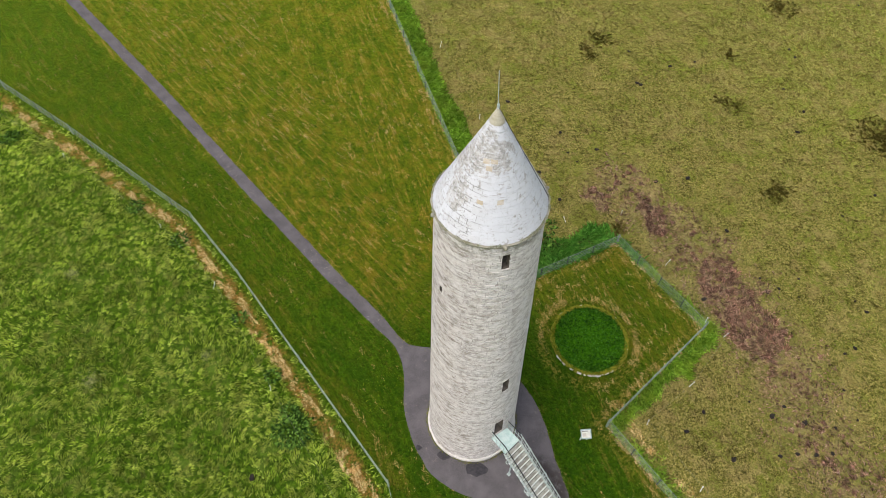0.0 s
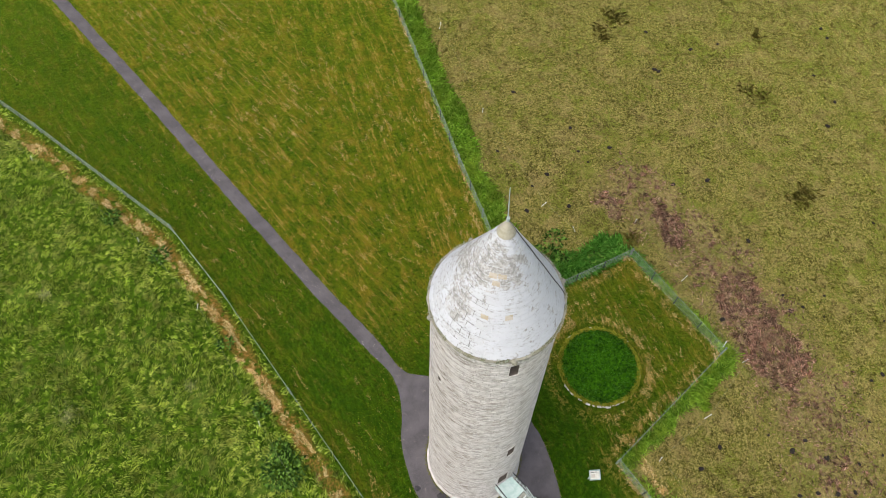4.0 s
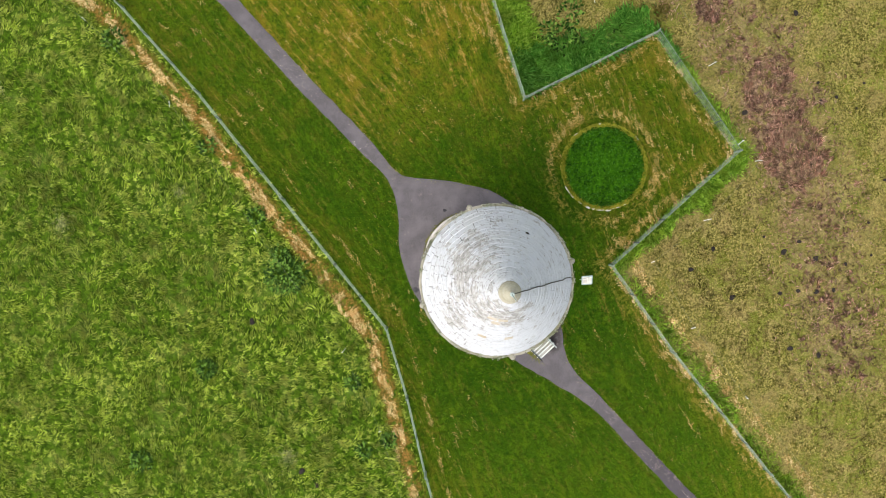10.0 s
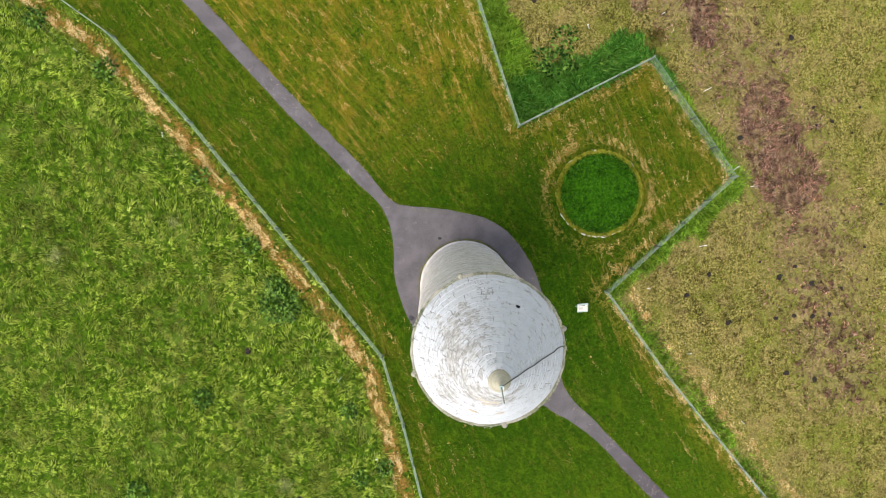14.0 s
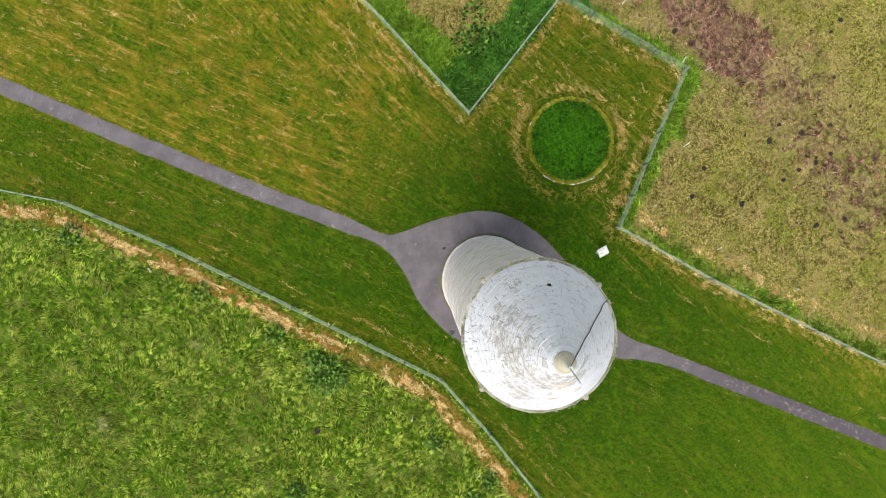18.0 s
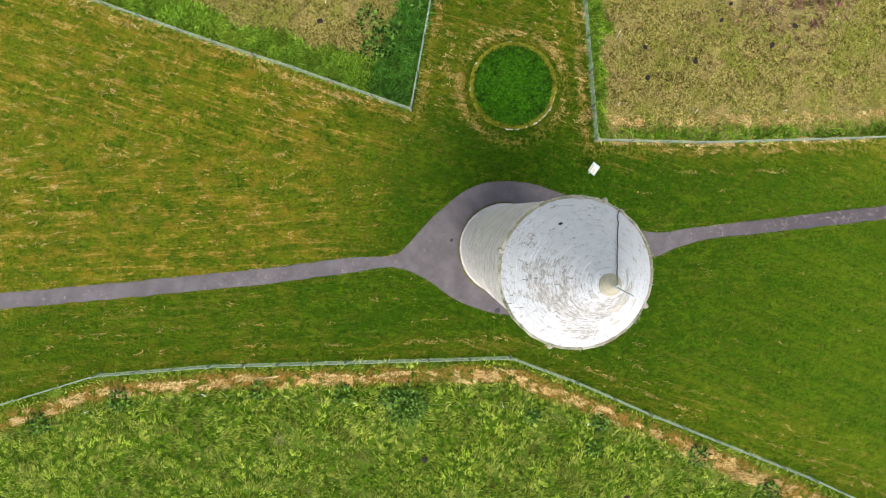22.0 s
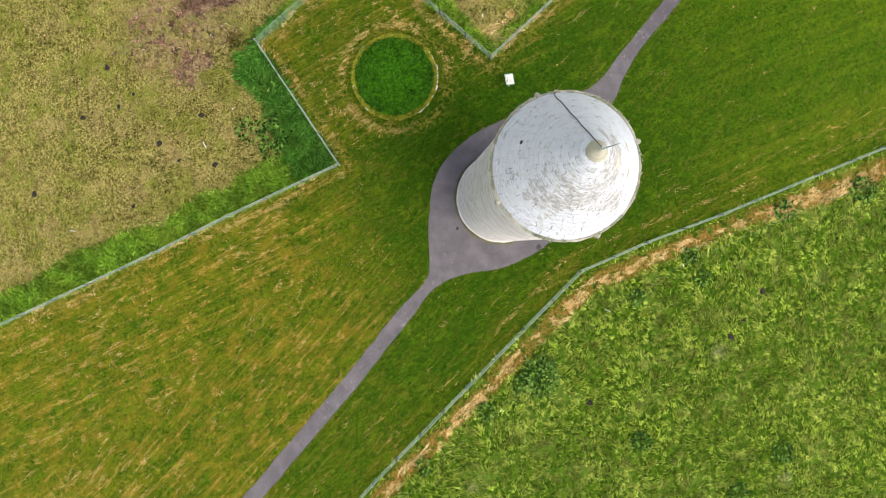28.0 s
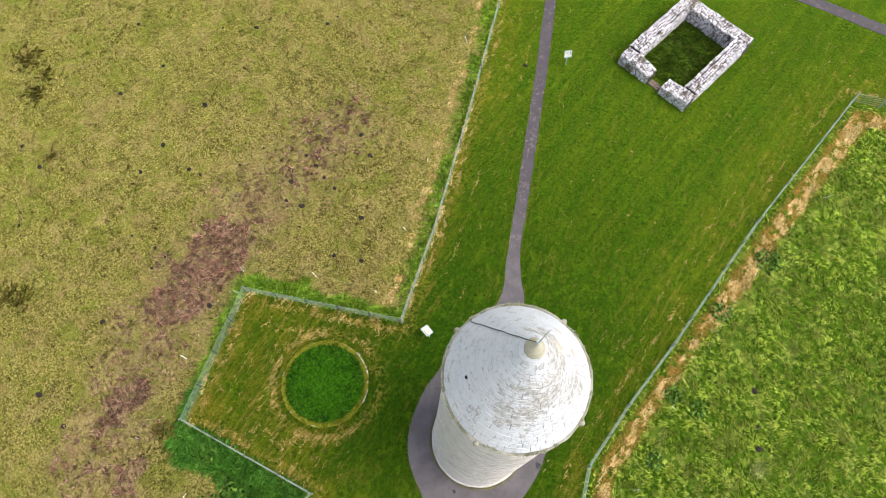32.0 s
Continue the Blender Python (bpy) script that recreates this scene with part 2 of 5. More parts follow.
    n.bump(n.math("ADD", n.math("MULTIPLY", fine, 0.5), mid), 0.9, 0.09)
    n.fuzz(0.55, (0.48, 0.72, 0.05))
    return n.done(c)


def tarmac_material():
    n = Nodes("tarmac", 0.85)
    w = n.world()
    c = n.mix(n.ramp(n.noise(0.9, 4, 0.6, w), 0.35, 0.7), (0.066, 0.058, 0.060), (0.102, 0.091, 0.093))
    c = n.mix(n.math("MULTIPLY", n.ramp(n.noise(90, 2, 0.7, w), 0.4, 0.7), 0.5), c, (0.18, 0.165, 0.168))
    c = n.mix(n.math("MULTIPLY", n.ramp(n.noise(3.2, 5, 0.75, w), 0.60, 0.72), 0.6), c, (0.24, 0.20, 0.175))
    c = n.mix(n.math("MULTIPLY", n.ramp(n.noise(1.7, 4, 0.6, n.stretch(w, 1, 1, 1, 30)), 0.58, 0.72), 0.55), c, (0.07, 0.06, 0.065))
    # the southern stretch was laid later and is darker
    south = n.ramp(n.node("ShaderNodeSeparateXYZ", Vector=w).outputs[1], -7.0, -13.0)
    c = n.mix(n.math("MULTIPLY", south, 0.7), c, n.mix(n.ramp(n.noise(2.4, 6, 0.75, w), 0.55, 0.68), (0.050, 0.042, 0.047), (0.22, 0.17, 0.15)))
    # brown dirt beside the stairs, with their contact shade painted into it
    for spot, reach in (((4.4, -3.9, 0.0), 1.5), ((3.6, -2.9, 0.0), 1.1), ((4.75, -4.9, 0.0), 0.9)):
        d = n.node("ShaderNodeVectorMath")
        d.operation = "DISTANCE"
        n.put(d.inputs[0], w)
        d.inputs[1].default_value = spot
        dirt_shade = n.math("MULTIPLY", n.math("SUBTRACT", 1.0, n.ramp(d.outputs["Value"], reach * 0.3, reach)), n.ramp(n.noise(2.6, 5, 0.7, w), 0.34, 0.56))
        c = n.mix(n.math("MULTIPLY", dirt_shade, 0.88), c, (0.032, 0.024, 0.020))
    n.bump(n.noise(120, 2, 0.6, w), 0.4, 0.01)
    return n.done(c)


def stone_material(name, dark, light, stain, white=0.0):
    """Weathered limestone; white: how much thin limewash stays on it."""
    n = Nodes(name, 0.9)
    w = n.world()
    c = n.mix(n.random(), dark, light)
    c = n.mix(n.math("MULTIPLY", n.island(), 0.6), c, light)
    c = n.mix(n.math("MULTIPLY", n.ramp(n.noise(14, 5, 0.7, w), 0.45, 0.7), 0.35), c, stain)
    c = n.mix(n.math("MULTIPLY", n.ramp(n.noise(0.8, 6, 0.7, n.stretch(w, 1, 1, 5.0)), 0.48, 0.64), 0.36), c, stain)
    c = n.mix(n.math("MULTIPLY", n.ramp(n.noise(0.45, 4, 0.6, w), 0.5, 0.7), 0.4), c, stain)
    if white > 0.3:
        xyz = n.node("ShaderNodeSeparateXYZ", Vector=w).outputs
        # blotches where the old wash stays, and brown ones where it has gone
        c = n.mix(n.math("MULTIPLY", n.ramp(n.noise(1.3, 7, 0.75, n.stretch(w, 1, 1, 1.6)), 0.47, 0.60), 0.55), c, (0.40, 0.335, 0.28))
        # thin dark lines of weathered courses
        c = n.mix(n.math("MULTIPLY", n.ramp(n.noise(2.2, 6, 0.75, n.stretch(w, 1, 1, 7.0)), 0.53, 0.61), 0.55), c, (0.24, 0.205, 0.175))
        # damp brown bands on the weather side
        west = n.ramp(n.math("ADD", n.math("MULTIPLY", xyz[0], -0.8), n.math("MULTIPLY", xyz[1], -0.6)), 0.6, 2.2)
        band = n.ramp(n.noise(0.9, 7, 0.75, n.stretch(w, 1, 1, 5.0)), 0.46, 0.58)
        c = n.mix(n.math("MULTIPLY", n.math("MULTIPLY", west, band), 0.75), c, (0.19, 0.15, 0.12))
    if white:
        kept = white
        if white > 0.3:
            kept = n.math("ADD", white, n.math("MULTIPLY", n.ramp(n.math("ADD", xyz[0], n.math("MULTIPLY", xyz[1], -0.3)), -1.6, 1.6), 0.32))
        c = n.mix(n.math("MULTIPLY", n.ramp(n.noise(3.2, 7, 0.78, n.stretch(w, 1, 1, 1.6)), 0.40, 0.58), kept), c, (0.80, 0.755, 0.725))
    if white > 0.3:
        # holes where mortar and small stones have dropped out
        c = n.mix(n.math("MULTIPLY", n.ramp(n.noise(7.0, 4, 0.7, n.stretch(w, 1, 1, 1.8)), 0.63, 0.69), 0.7), c, (0.13, 0.11, 0.09))
        # olive and grey lichen below the eave
        eave = n.math("MULTIPLY", n.ramp(xyz[2], 20.1, 20.8), n.ramp(n.noise(2.6, 6, 0.75, w), 0.44, 0.58))
        c = n.mix(n.math("MULTIPLY", eave, 0.75), c, (0.15, 0.14, 0.085))
    n.bump(n.noise(30, 5, 0.7, w), 0.6, 0.02)
    return n.done(c)


def rubble_material():
    """Loose rubble: each stone its own grey, white lichen and dark moss."""
    n = Nodes("rubble_stone", 0.95)
    w = n.world()
    c = n.mix(n.math("POWER", n.island(), 0.8), (0.11, 0.10, 0.10), (0.66, 0.63, 0.635))
    c = n.mix(n.math("MULTIPLY", n.ramp(n.noise(5.0, 6, 0.75, w), 0.44, 0.58), 0.75), c, (0.80, 0.77, 0.775))
    c = n.mix(n.math("MULTIPLY", n.ramp(n.noise(9.0, 5, 0.75, w), 0.56, 0.64), 0.6), c, (0.10, 0.09, 0.085))
    c = n.mix(n.math("MULTIPLY", n.ramp(n.noise(0.9, 6, 0.75, w), 0.53, 0.61), 0.85), c, n.mix(n.ramp(n.noise(6, 4, 0.7, w), 0.4, 0.6), (0.040, 0.030, 0.022), (0.16, 0.12, 0.05)))
    n.bump(n.noise(22, 5, 0.7, w), 0.8, 0.04)
    return n.done(c)


def limewash_material():
    """White limewash, flaking along the courses and worn back to grey-brown stone in patches."""
    n = Nodes("limewashed_stone", 0.85)
    w = n.world()
    xyz = n.node("ShaderNodeSeparateXYZ", Vector=w).outputs
    # the weather side, to the west, where the wash has worn thin
    raw = n.ramp(n.math("ADD", n.math("MULTIPLY", xyz[0], -1.0), n.math("MULTIPLY", xyz[1], 0.22)), -0.45, 0.45)
    c = n.mix(n.math("MULTIPLY", n.random(), raw), (0.610, 0.618, 0.645), (0.555, 0.555, 0.562))
    c = n.mix(n.math("MULTIPLY", n.ramp(n.noise(1.6, 6, 0.75, w), 0.46, 0.66), 0.40), c, (0.505, 0.512, 0.535))
    near = []
    for spot, reach in (((-0.20, -0.72, 23.9), 1.25), ((-0.95, 0.15, 23.3), 1.35), ((-1.15, -0.75, 22.3), 0.9), ((-0.9, 0.95, 22.6), 0.9)):
        d = n.node("ShaderNodeVectorMath")
        d.operation = "DISTANCE"
        n.put(d.inputs[0], w)
        d.inputs[1].default_value = spot
        near.append(n.math("SUBTRACT", 1.0, n.ramp(d.outputs["Value"], reach * 0.3, reach)))
    side = n.math("MAXIMUM", n.math("MAXIMUM", near[0], near[1]), n.math("MAXIMUM", near[2], near[3]))
    worn = n.math("ADD", n.math("MULTIPLY", n.noise(3.4, 7, 0.78, w), 0.8), n.math("MULTIPLY", side, 0.11))
    c = n.mix(n.math("MULTIPLY", n.ramp(worn, 0.462, 0.492), 0.80), c, n.mix(n.ramp(n.noise(11.0, 5, 0.7, w), 0.38, 0.62), (0.23, 0.21, 0.185), (0.50, 0.475, 0.44)))
    flake = n.ramp(n.noise(8, 6, 0.75, n.stretch(w, 1, 1, 2.0)), 0.56, 0.60)
    some = n.math("ADD", n.math("MULTIPLY", raw, 0.55), 0.25)
    c = n.mix(n.math("MULTIPLY", n.math("MULTIPLY", flake, n.ramp(n.noise(1.1, 3, 0.6, w), 0.40, 0.54)), some), c, (0.23, 0.215, 0.195))
    dash = n.math("MULTIPLY", n.ramp(n.noise(3.6, 4, 0.7, n.stretch(w, 1, 1, 5.5)), 0.58, 0.62), n.ramp(n.noise(1.7, 3, 0.6, n.stretch(w, 1, 1, 1, 40)), 0.44, 0.54))
    c = n.mix(n.math("MULTIPLY", dash, 0.55), c, (0.25, 0.235, 0.21))
    n.bump(n.math("SUBTRACT", n.noise(16, 5, 0.7, w), flake), 0.35, 0.02)
    return n.done(c)


def cap_mortar_material():
    """Joints of the cap: filled with limewash on the sheltered side, half open and dark on the weather side."""
    n = Nodes("cap_mortar", 0.95)
    w = n.world()
    xyz = n.node("ShaderNodeSeparateXYZ", Vector=w).outputs
    raw = n.ramp(n.math("ADD", n.math("MULTIPLY", xyz[0], -1.0), n.math("MULTIPLY", xyz[1], 0.22)), -0.3, 0.5)
    open_joint = n.math("MULTIPLY", n.ramp(n.noise(2.3, 5, 0.7, w), 0.43, 0.52), n.math("ADD", n.math("MULTIPLY", raw, 0.80), 0.06))
    return n.done(n.mix(open_joint, (0.62, 0.627, 0.645), (0.13, 0.12, 0.105)))


def plain_material(name, a, b, scale=8, rough=0.6, metal=0.0, bump=0.2):
    n = Nodes(name, rough, metal)
    c = n.mix(n.ramp(n.noise(scale, 4, 0.65), 0.35, 0.65), a, b)
    n.bump(n.noise(scale * 5, 3, 0.6), bump, 0.01)
    return n.done(c)


def leaf_material(name, a, b, rough=0.7):
    n = Nodes(name, rough, spec=0.06)
    return n.leafy(n.mix(n.math("POWER", n.island(), 2.0), a, b), 0.25)


GRASSLAND = ground_material()
TARMAC = tarmac_material()
TAR = plain_material("wet_tar", (0.020, 0.018, 0.021), (0.042, 0.038, 0.042), 6, 0.55)
STONE = stone_material("grey_limestone", (0.49, 0.455, 0.425), (0.66, 0.625, 0.595), (0.32, 0.28, 0.245), 0.5)
MORTAR = stone_material("lime_mortar", (0.32, 0.29, 0.26), (0.44, 0.405, 0.37), (0.20, 0.175, 0.15))
LIMEWASH = limewash_material()
RUBBLE = rubble_material()
OCHRE = stone_material("ochre_capstone", (0.40, 0.365, 0.275), (0.48, 0.44, 0.34), (0.25, 0.225, 0.14))
BARE = stone_material("bare_ochre_stone", (0.38, 0.31, 0.21), (0.48, 0.405, 0.29), (0.25, 0.215, 0.155), 0.3)
STEEL = plain_material("galvanised_steel", (0.34, 0.41, 0.39), (0.52, 0.57, 0.54), 10, 0.55, 0.1)
FENCE_PAINT = plain_material("pale_green_paint", (0.165, 0.21, 0.155), (0.275, 0.33, 0.245), 6, 0.65)
POST_PAINT = plain_material("dark_green_grey_post", (0.045, 0.055, 0.048), (0.085, 0.10, 0.085), 6, 0.7)
SIGN_FRAME = plain_material("green_grey_sign_frame", (0.22, 0.30, 0.25), (0.32, 0.39, 0.33), 6, 0.6)
TREAD_METAL = plain_material("weathered_tread_metal", (0.20, 0.19, 0.155), (0.38, 0.38, 0.33), 3, 0.6)
WORN_EDGE = plain_material("worn_pale_paint", (0.50, 0.53, 0.48), (0.70, 0.71, 0.66), 9, 0.6)
DECK = plain_material("pale_teal_decking", (0.38, 0.52, 0.48), (0.52, 0.62, 0.58), 5, 0.6)
BLACK = plain_material("black_handrail_paint", (0.015, 0.016, 0.018), (0.03, 0.03, 0.032), 9, 0.45)
DARK = plain_material("dark_iron", (0.045, 0.042, 0.034), (0.10, 0.092, 0.075), 12, 0.8)
WHITE = plain_material("white_plastic", (0.75, 0.75, 0.72), (0.82, 0.82, 0.8), 4, 0.5)
PANEL = plain_material("sign_panel_paper", (0.52, 0.51, 0.44), (0.60, 0.585, 0.51), 3, 0.35)
PANEL_BAR = plain_material("sign_print", (0.36, 0.34, 0.29), (0.46, 0.41, 0.35), 5, 0.4)
DUNG = plain_material("dried_dung", (0.010, 0.008, 0.006), (0.032, 0.025, 0.018), 14, 0.95, 0, 0.9)
LEAF = leaf_material("dock_leaf", (0.009, 0.032, 0.003), (0.19, 0.34, 0.05))

# ---- ground ----
LEFT_FENCE = [(-60, 42.6), (-36.96, 26.7), (-30.24, 22.08), (-19.42, 14.12), (-15.3, 9.4), (-10.6, 3.4), (-4.8, -4.0), (-3.64, -8.02),
              (-2.6, -12.55), (0.1, -22.75), (0.8, -26.15), (2.66, -35.06), (1.22, -36.2), (-16, -49)]
RIGHT_FENCE = [(-14.5, 61), (-6.5, 38.1), (-3.83, 30.0), (-0.6, 20.0), (0.95, 15.62), (3.08, 9.06), (10.62, 12.8), (15.37, 6.1),
               (8.12, -0.42), (11.78, -5.5), (17.5, -12.6), (23.8, -20.2), (42, -42)]
PATH_MID_NORTH = [(-62, 67), (-35.3, 38.2), (-25.2, 27.3), (-18.1, 19.4), (-12.1, 12.75), (-8.9, 9.3), (-6.3, 6.62)]
PATH_MID_SOUTH = [(7.44, -8.6), (9.9, -11.2), (12.5, -13.95), (16.75, -18.45), (22.1, -23.95), (36, -38), (60, -61)]
HALF = 0.46
RING = (7.75, 5.25)


def offset(points, d):
    p = np.array(points, float)
    t = np.gradient(p, axis=0)
    t /= np.hypot(*t.T)[:, None]
    return [tuple(q) for q in p + d * np.c_[-t[:, 1], t[:, 0]]]


WEST = offset(PATH_MID_NORTH, -0.35) + [(-4.75, 4.55), (-4.25, 3.2), (-4.12, 1.9), (-4.05, 0.55), (-3.45, -1.5), (-2.4, -3.32), (-1.1, -4.2),
                                        (1.2, -5.17), (3.16, -6.32), (5.0, -7.4)] + offset(PATH_MID_SOUTH, -0.35)
EAST = offset(PATH_MID_NORTH, 0.53) + [(-4.5, 5.25), (-3.88, 4.8), (-3.03, 4.58), (-0.82, 4.36), (1.3, 3.85), (2.64, 2.9), (3.6, 1.57), (4.16, 0.44), (4.56, -0.88),
                                       (4.78, -2.1), (5.3, -4.0), (5.9, -6.35)] + offset(PATH_MID_SOUTH, 0.45)
WEST_EDGE, EAST_EDGE = spline(WEST, 0.25), spline(EAST, 0.25)

fine_x, fine_y = np.arange(-46, 56.01, 0.25), np.arange(-56, 52.01, 0.25)
far = np.array([3, 8, 18, 40, 90, 200, 450, 1000, 2400.0])
GX = np.r_[-46 - far[::-1], fine_x, 56 + far]
GY = np.r_[-56 - far[::-1], fine_y, 52 + far]
XX, YY = np.meshgrid(GX, GY)


def zones(x, y):
    """Weights of the kinds of ground at places x, y."""
    lawn_poly = LEFT_FENCE + [(-16, -300), (300, -300)] + RIGHT_FENCE[::-1] + [(-60, 300)]
    lawn = inside(x, y, lawn_poly)
    d_left, d_right = seg_distance(x, y, LEFT_FENCE), seg_distance(x, y, RIGHT_FENCE)
    jitter = (vnoise(x, y, 1.3) - 0.5) * 0.7 + (vnoise(x, y, 0.5, 2) - 0.5) * 0.4
    left_side = ~lawn & (d_left < d_right)
    right_side = ~lawn & ~left_side
    sl = np.where(left_side, d_left, -d_left)
    sr = np.where(right_side, d_right, -d_right)
    pasture = smooth(-0.1, 0.2, sl)
    rough = smooth(-0.1, 0.2, sr)
    wider = 0.35 * smooth(-12, -20, y)
    dead = smooth(0.3, 0.75, sl + jitter * 0.35) * (1 - smooth(1.25 + wider, 1.65 + wider, sl + jitter * 0.5)) * (0.6 + 0.6 * vnoise(x, y, 2.2, 5))
    # lush strip outside the fence of the lawn, widest in the notch beside the pen
    ab = seg_distance(x, y, [(3.08, 9.06), (10.62, 12.8)])
    north = seg_distance(x, y, RIGHT_FENCE[:6])
    cd = seg_distance(x, y, [(15.37, 6.1), (8.12, -0.42)])
    bc = seg_distance(x, y, [(10.62, 12.8), (15.37, 6.1)])
    south = seg_distance(x, y, RIGHT_FENCE[8:])
    lush = np.maximum.reduce([0.95 * (1 - smooth(1.2, 2.0, north + 0.8 * jitter)), (1 - smooth(1.3, 2.1, ab + jitter)) * (1 - smooth(9.4, 11.0, x + jitter)), 1 - smooth(0.6, 1.3, cd + jitter),
                              0.7 * (1 - smooth(0.4, 0.9, bc + jitter)), 0.5 * (1 - smooth(0.2, 1.3, south + jitter))]) * rough
    weed = 0.95 * (1 - smooth(0.6, 2.8, seg_distance(x, y, [(17.2, 9.9), (18.2, 7.6), (18.8, 5.2)]) + 2.0 * jitter))
    weed = np.maximum(weed, 0.9 * (1 - smooth(0.2, 1.3, seg_distance(x, y, [(12.9, 16.9), (13.6, 14.3)]) + 1.4 * jitter)))
    weed = np.maximum(weed, 0.42 * (1 - smooth(0.1, 1.8, seg_distance(x, y, [(13.6, 14.3), (15.4, 12.2), (17.2, 9.9)]) + 2.0 * jitter)))
    weed = np.maximum(weed, 0.7 * (1 - smooth(0.1, 0.8, seg_distance(x, y, [(9.6, 17.2), (10.1, 16.1)]) + jitter)))
    weed = np.maximum(weed, 0.34 * (1 - smooth(1.0, 4.0, seg_distance(x, y, [(12.0, 18), (18, 9.0), (20, 2), (22, -5)]) + 3 * jitter))) * rough * (1 - lush)
    # dry cuttings: round the ring, inside the pen's fence, along the right fence
    dr = np.hypot(x - RING[0], y - RING[1])
    cut = smooth(2.75, 2.95, dr + 0.4 * jitter) * (1 - smooth(3.15, 3.6, dr + 0.5 * jitter))
    cut = np.maximum(cut, smooth(0.1, 0.3, -sr) * (1 - smooth(0.45, 1.0, -sr + 0.6 * jitter)) * 0.9) * lawn
    pen = inside(x, y, [(3.08, 9.06), (10.62, 12.8), (15.37, 6.1), (8.12, -0.42)])
    # how dry the lawn is: mown for hay north of the tower, greener near it and to the south
    east_of_path = (x + y * 0.955) > -0.3
    dry = smooth(3.0, 14, y - 0.2 * x + 3 * jitter) * np.where(east_of_path, 0.95, 0.3)
    dry = np.maximum(dry, np.where(pen, 0.5, 0.0))
    dry = np.maximum(dry, 0.5 * (1 - smooth(0.5, 2.6, d_right + jitter)))
    dry = np.maximum(dry, 0.4 * (1 - smooth(0.5, 2.6, d_left + jitter)))
    dry = np.maximum(dry, 0.42 * smooth(-9, -15, y) * (1 - smooth(1.0, 6.5, d_left + 1.5 * jitter)))
    dry = np.maximum(dry, 0.55 * smooth(-9, -15, y) * (1 - smooth(1.0, 4.5, d_right + 1.5 * jitter)))
    dry = np.maximum(dry, 0.12 * lawn)
    mound = 1 - smooth(2.3, 2.42, dr)
    lush = np.maximum(lush, mound * 0.85)
    dry, cut = dry * (1 - mound), cut * (1 - mound)
    return pasture, rough, dead, lush, weed, cut, dry * lawn


def mow_way(x, y):
    """0 where the mower followed the path, 1 where it followed the fences."""
    d_path = seg_distance(x, y, PATH_MID_NORTH + PATH_MID_SOUTH)
    d_fence = np.minimum(seg_distance(x, y, RIGHT_FENCE), seg_distance(x, y, LEFT_FENCE[6:]))
    return smooth(-5.0, 4.0, d_path - d_fence - 1.0 + 1.5 * (y < 0))


def shaded_turf(x, y):
    """Deeper green and painted tower shade: 1 by the tower, 0 well away from it."""
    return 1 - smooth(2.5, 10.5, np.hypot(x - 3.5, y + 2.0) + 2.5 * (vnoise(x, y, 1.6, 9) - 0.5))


def ground_sheet():
    pasture, rough, dead, lush, weed, cut, dry = zones(XX, YY)
    cx, cy = np.clip(XX, -70, 70), np.clip(YY, -70, 70)
    zz = 0.2 - 0.033 * cx + 0.031 * cy
    lumps = (vnoise(XX, YY, 1.1, 1) - 0.5) * 0.16 + (vnoise(XX, YY, 0.55, 3) - 0.5) * 0.12
    zz = zz + lumps * np.maximum(pasture * 1.0, rough * 0.6) + (vnoise(XX, YY, 2.5, 6) - 0.5) * 0.03 * (1 - np.maximum(pasture, rough))
    on_path = inside(XX, YY, [tuple(p) for p in WEST_EDGE] + [tuple(p) for p in EAST_EDGE[::-1]])
    zz = np.where(on_path, 0.2 - 0.033 * cx + 0.031 * cy - 0.03, zz)
    ny, nx = XX.shape
    verts = np.stack([XX, YY, zz], -1).reshape(-1, 3)
    idx = np.arange(nx * ny).reshape(ny, nx)
    quads = np.stack([idx[:-1, :-1], idx[:-1, 1:], idx[1:, 1:], idx[1:, :-1]], -1).reshape(-1, 4)
    me = bpy.data.meshes.new("ground")
    me.vertices.add(len(verts))
    me.vertices.foreach_set("co", verts.ravel())
    me.loops.add(quads.size)
    me.loops.foreach_set("vertex_index", quads.ravel())
    me.polygons.add(len(quads))
    me.polygons.foreach_set("loop_start", np.arange(0, quads.size, 4))
    me.polygons.foreach_set("loop_total", np.full(len(quads), 4))
    me.polygons.foreach_set("use_smooth", np.ones(len(quads), bool))
    me.update(calc_edges=True)
    one = np.ones_like(dry)
    # deeper green turf round the tower, with its soft shade painted in
    turf_shade = shaded_turf(XX, YY)
    for name, rgb in (("zone_a", (turf_shade, pasture, rough)), ("zone_b", (dead, lush, dry)), ("zone_c", (weed, cut, mow_way(XX, YY)))):
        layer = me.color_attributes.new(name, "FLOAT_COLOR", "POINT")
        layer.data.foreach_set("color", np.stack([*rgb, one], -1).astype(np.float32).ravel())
    me.materials.append(GRASSLAND)
    return link("ground", me, None, "gently sloping grassland, mown lawn between rough grazing fields", category="ground", kind="structure")


ground_sheet()


def strip_mesh(name, left, right, material, lift, thick=0.05):
    """A slab between two edge lines with the same number of points."""
    verts, faces = [], []
    for (ax, ay), (bx, by) in zip(left, right):
        verts += [(ax, ay, gz(ax, ay) + lift - thick), (ax, ay, gz(ax, ay) + lift), (bx, by, gz(bx, by) + lift), (bx, by, gz(bx, by) + lift - thick)]
    for i in range(len(left) - 1):
        k = 4 * i
        for a, b in ((0, 1), (1, 2), (2, 3)):
            faces.append((k + a, k + b, k + 4 + b, k + 4 + a))
    return raw_mesh(name, verts, faces, material)


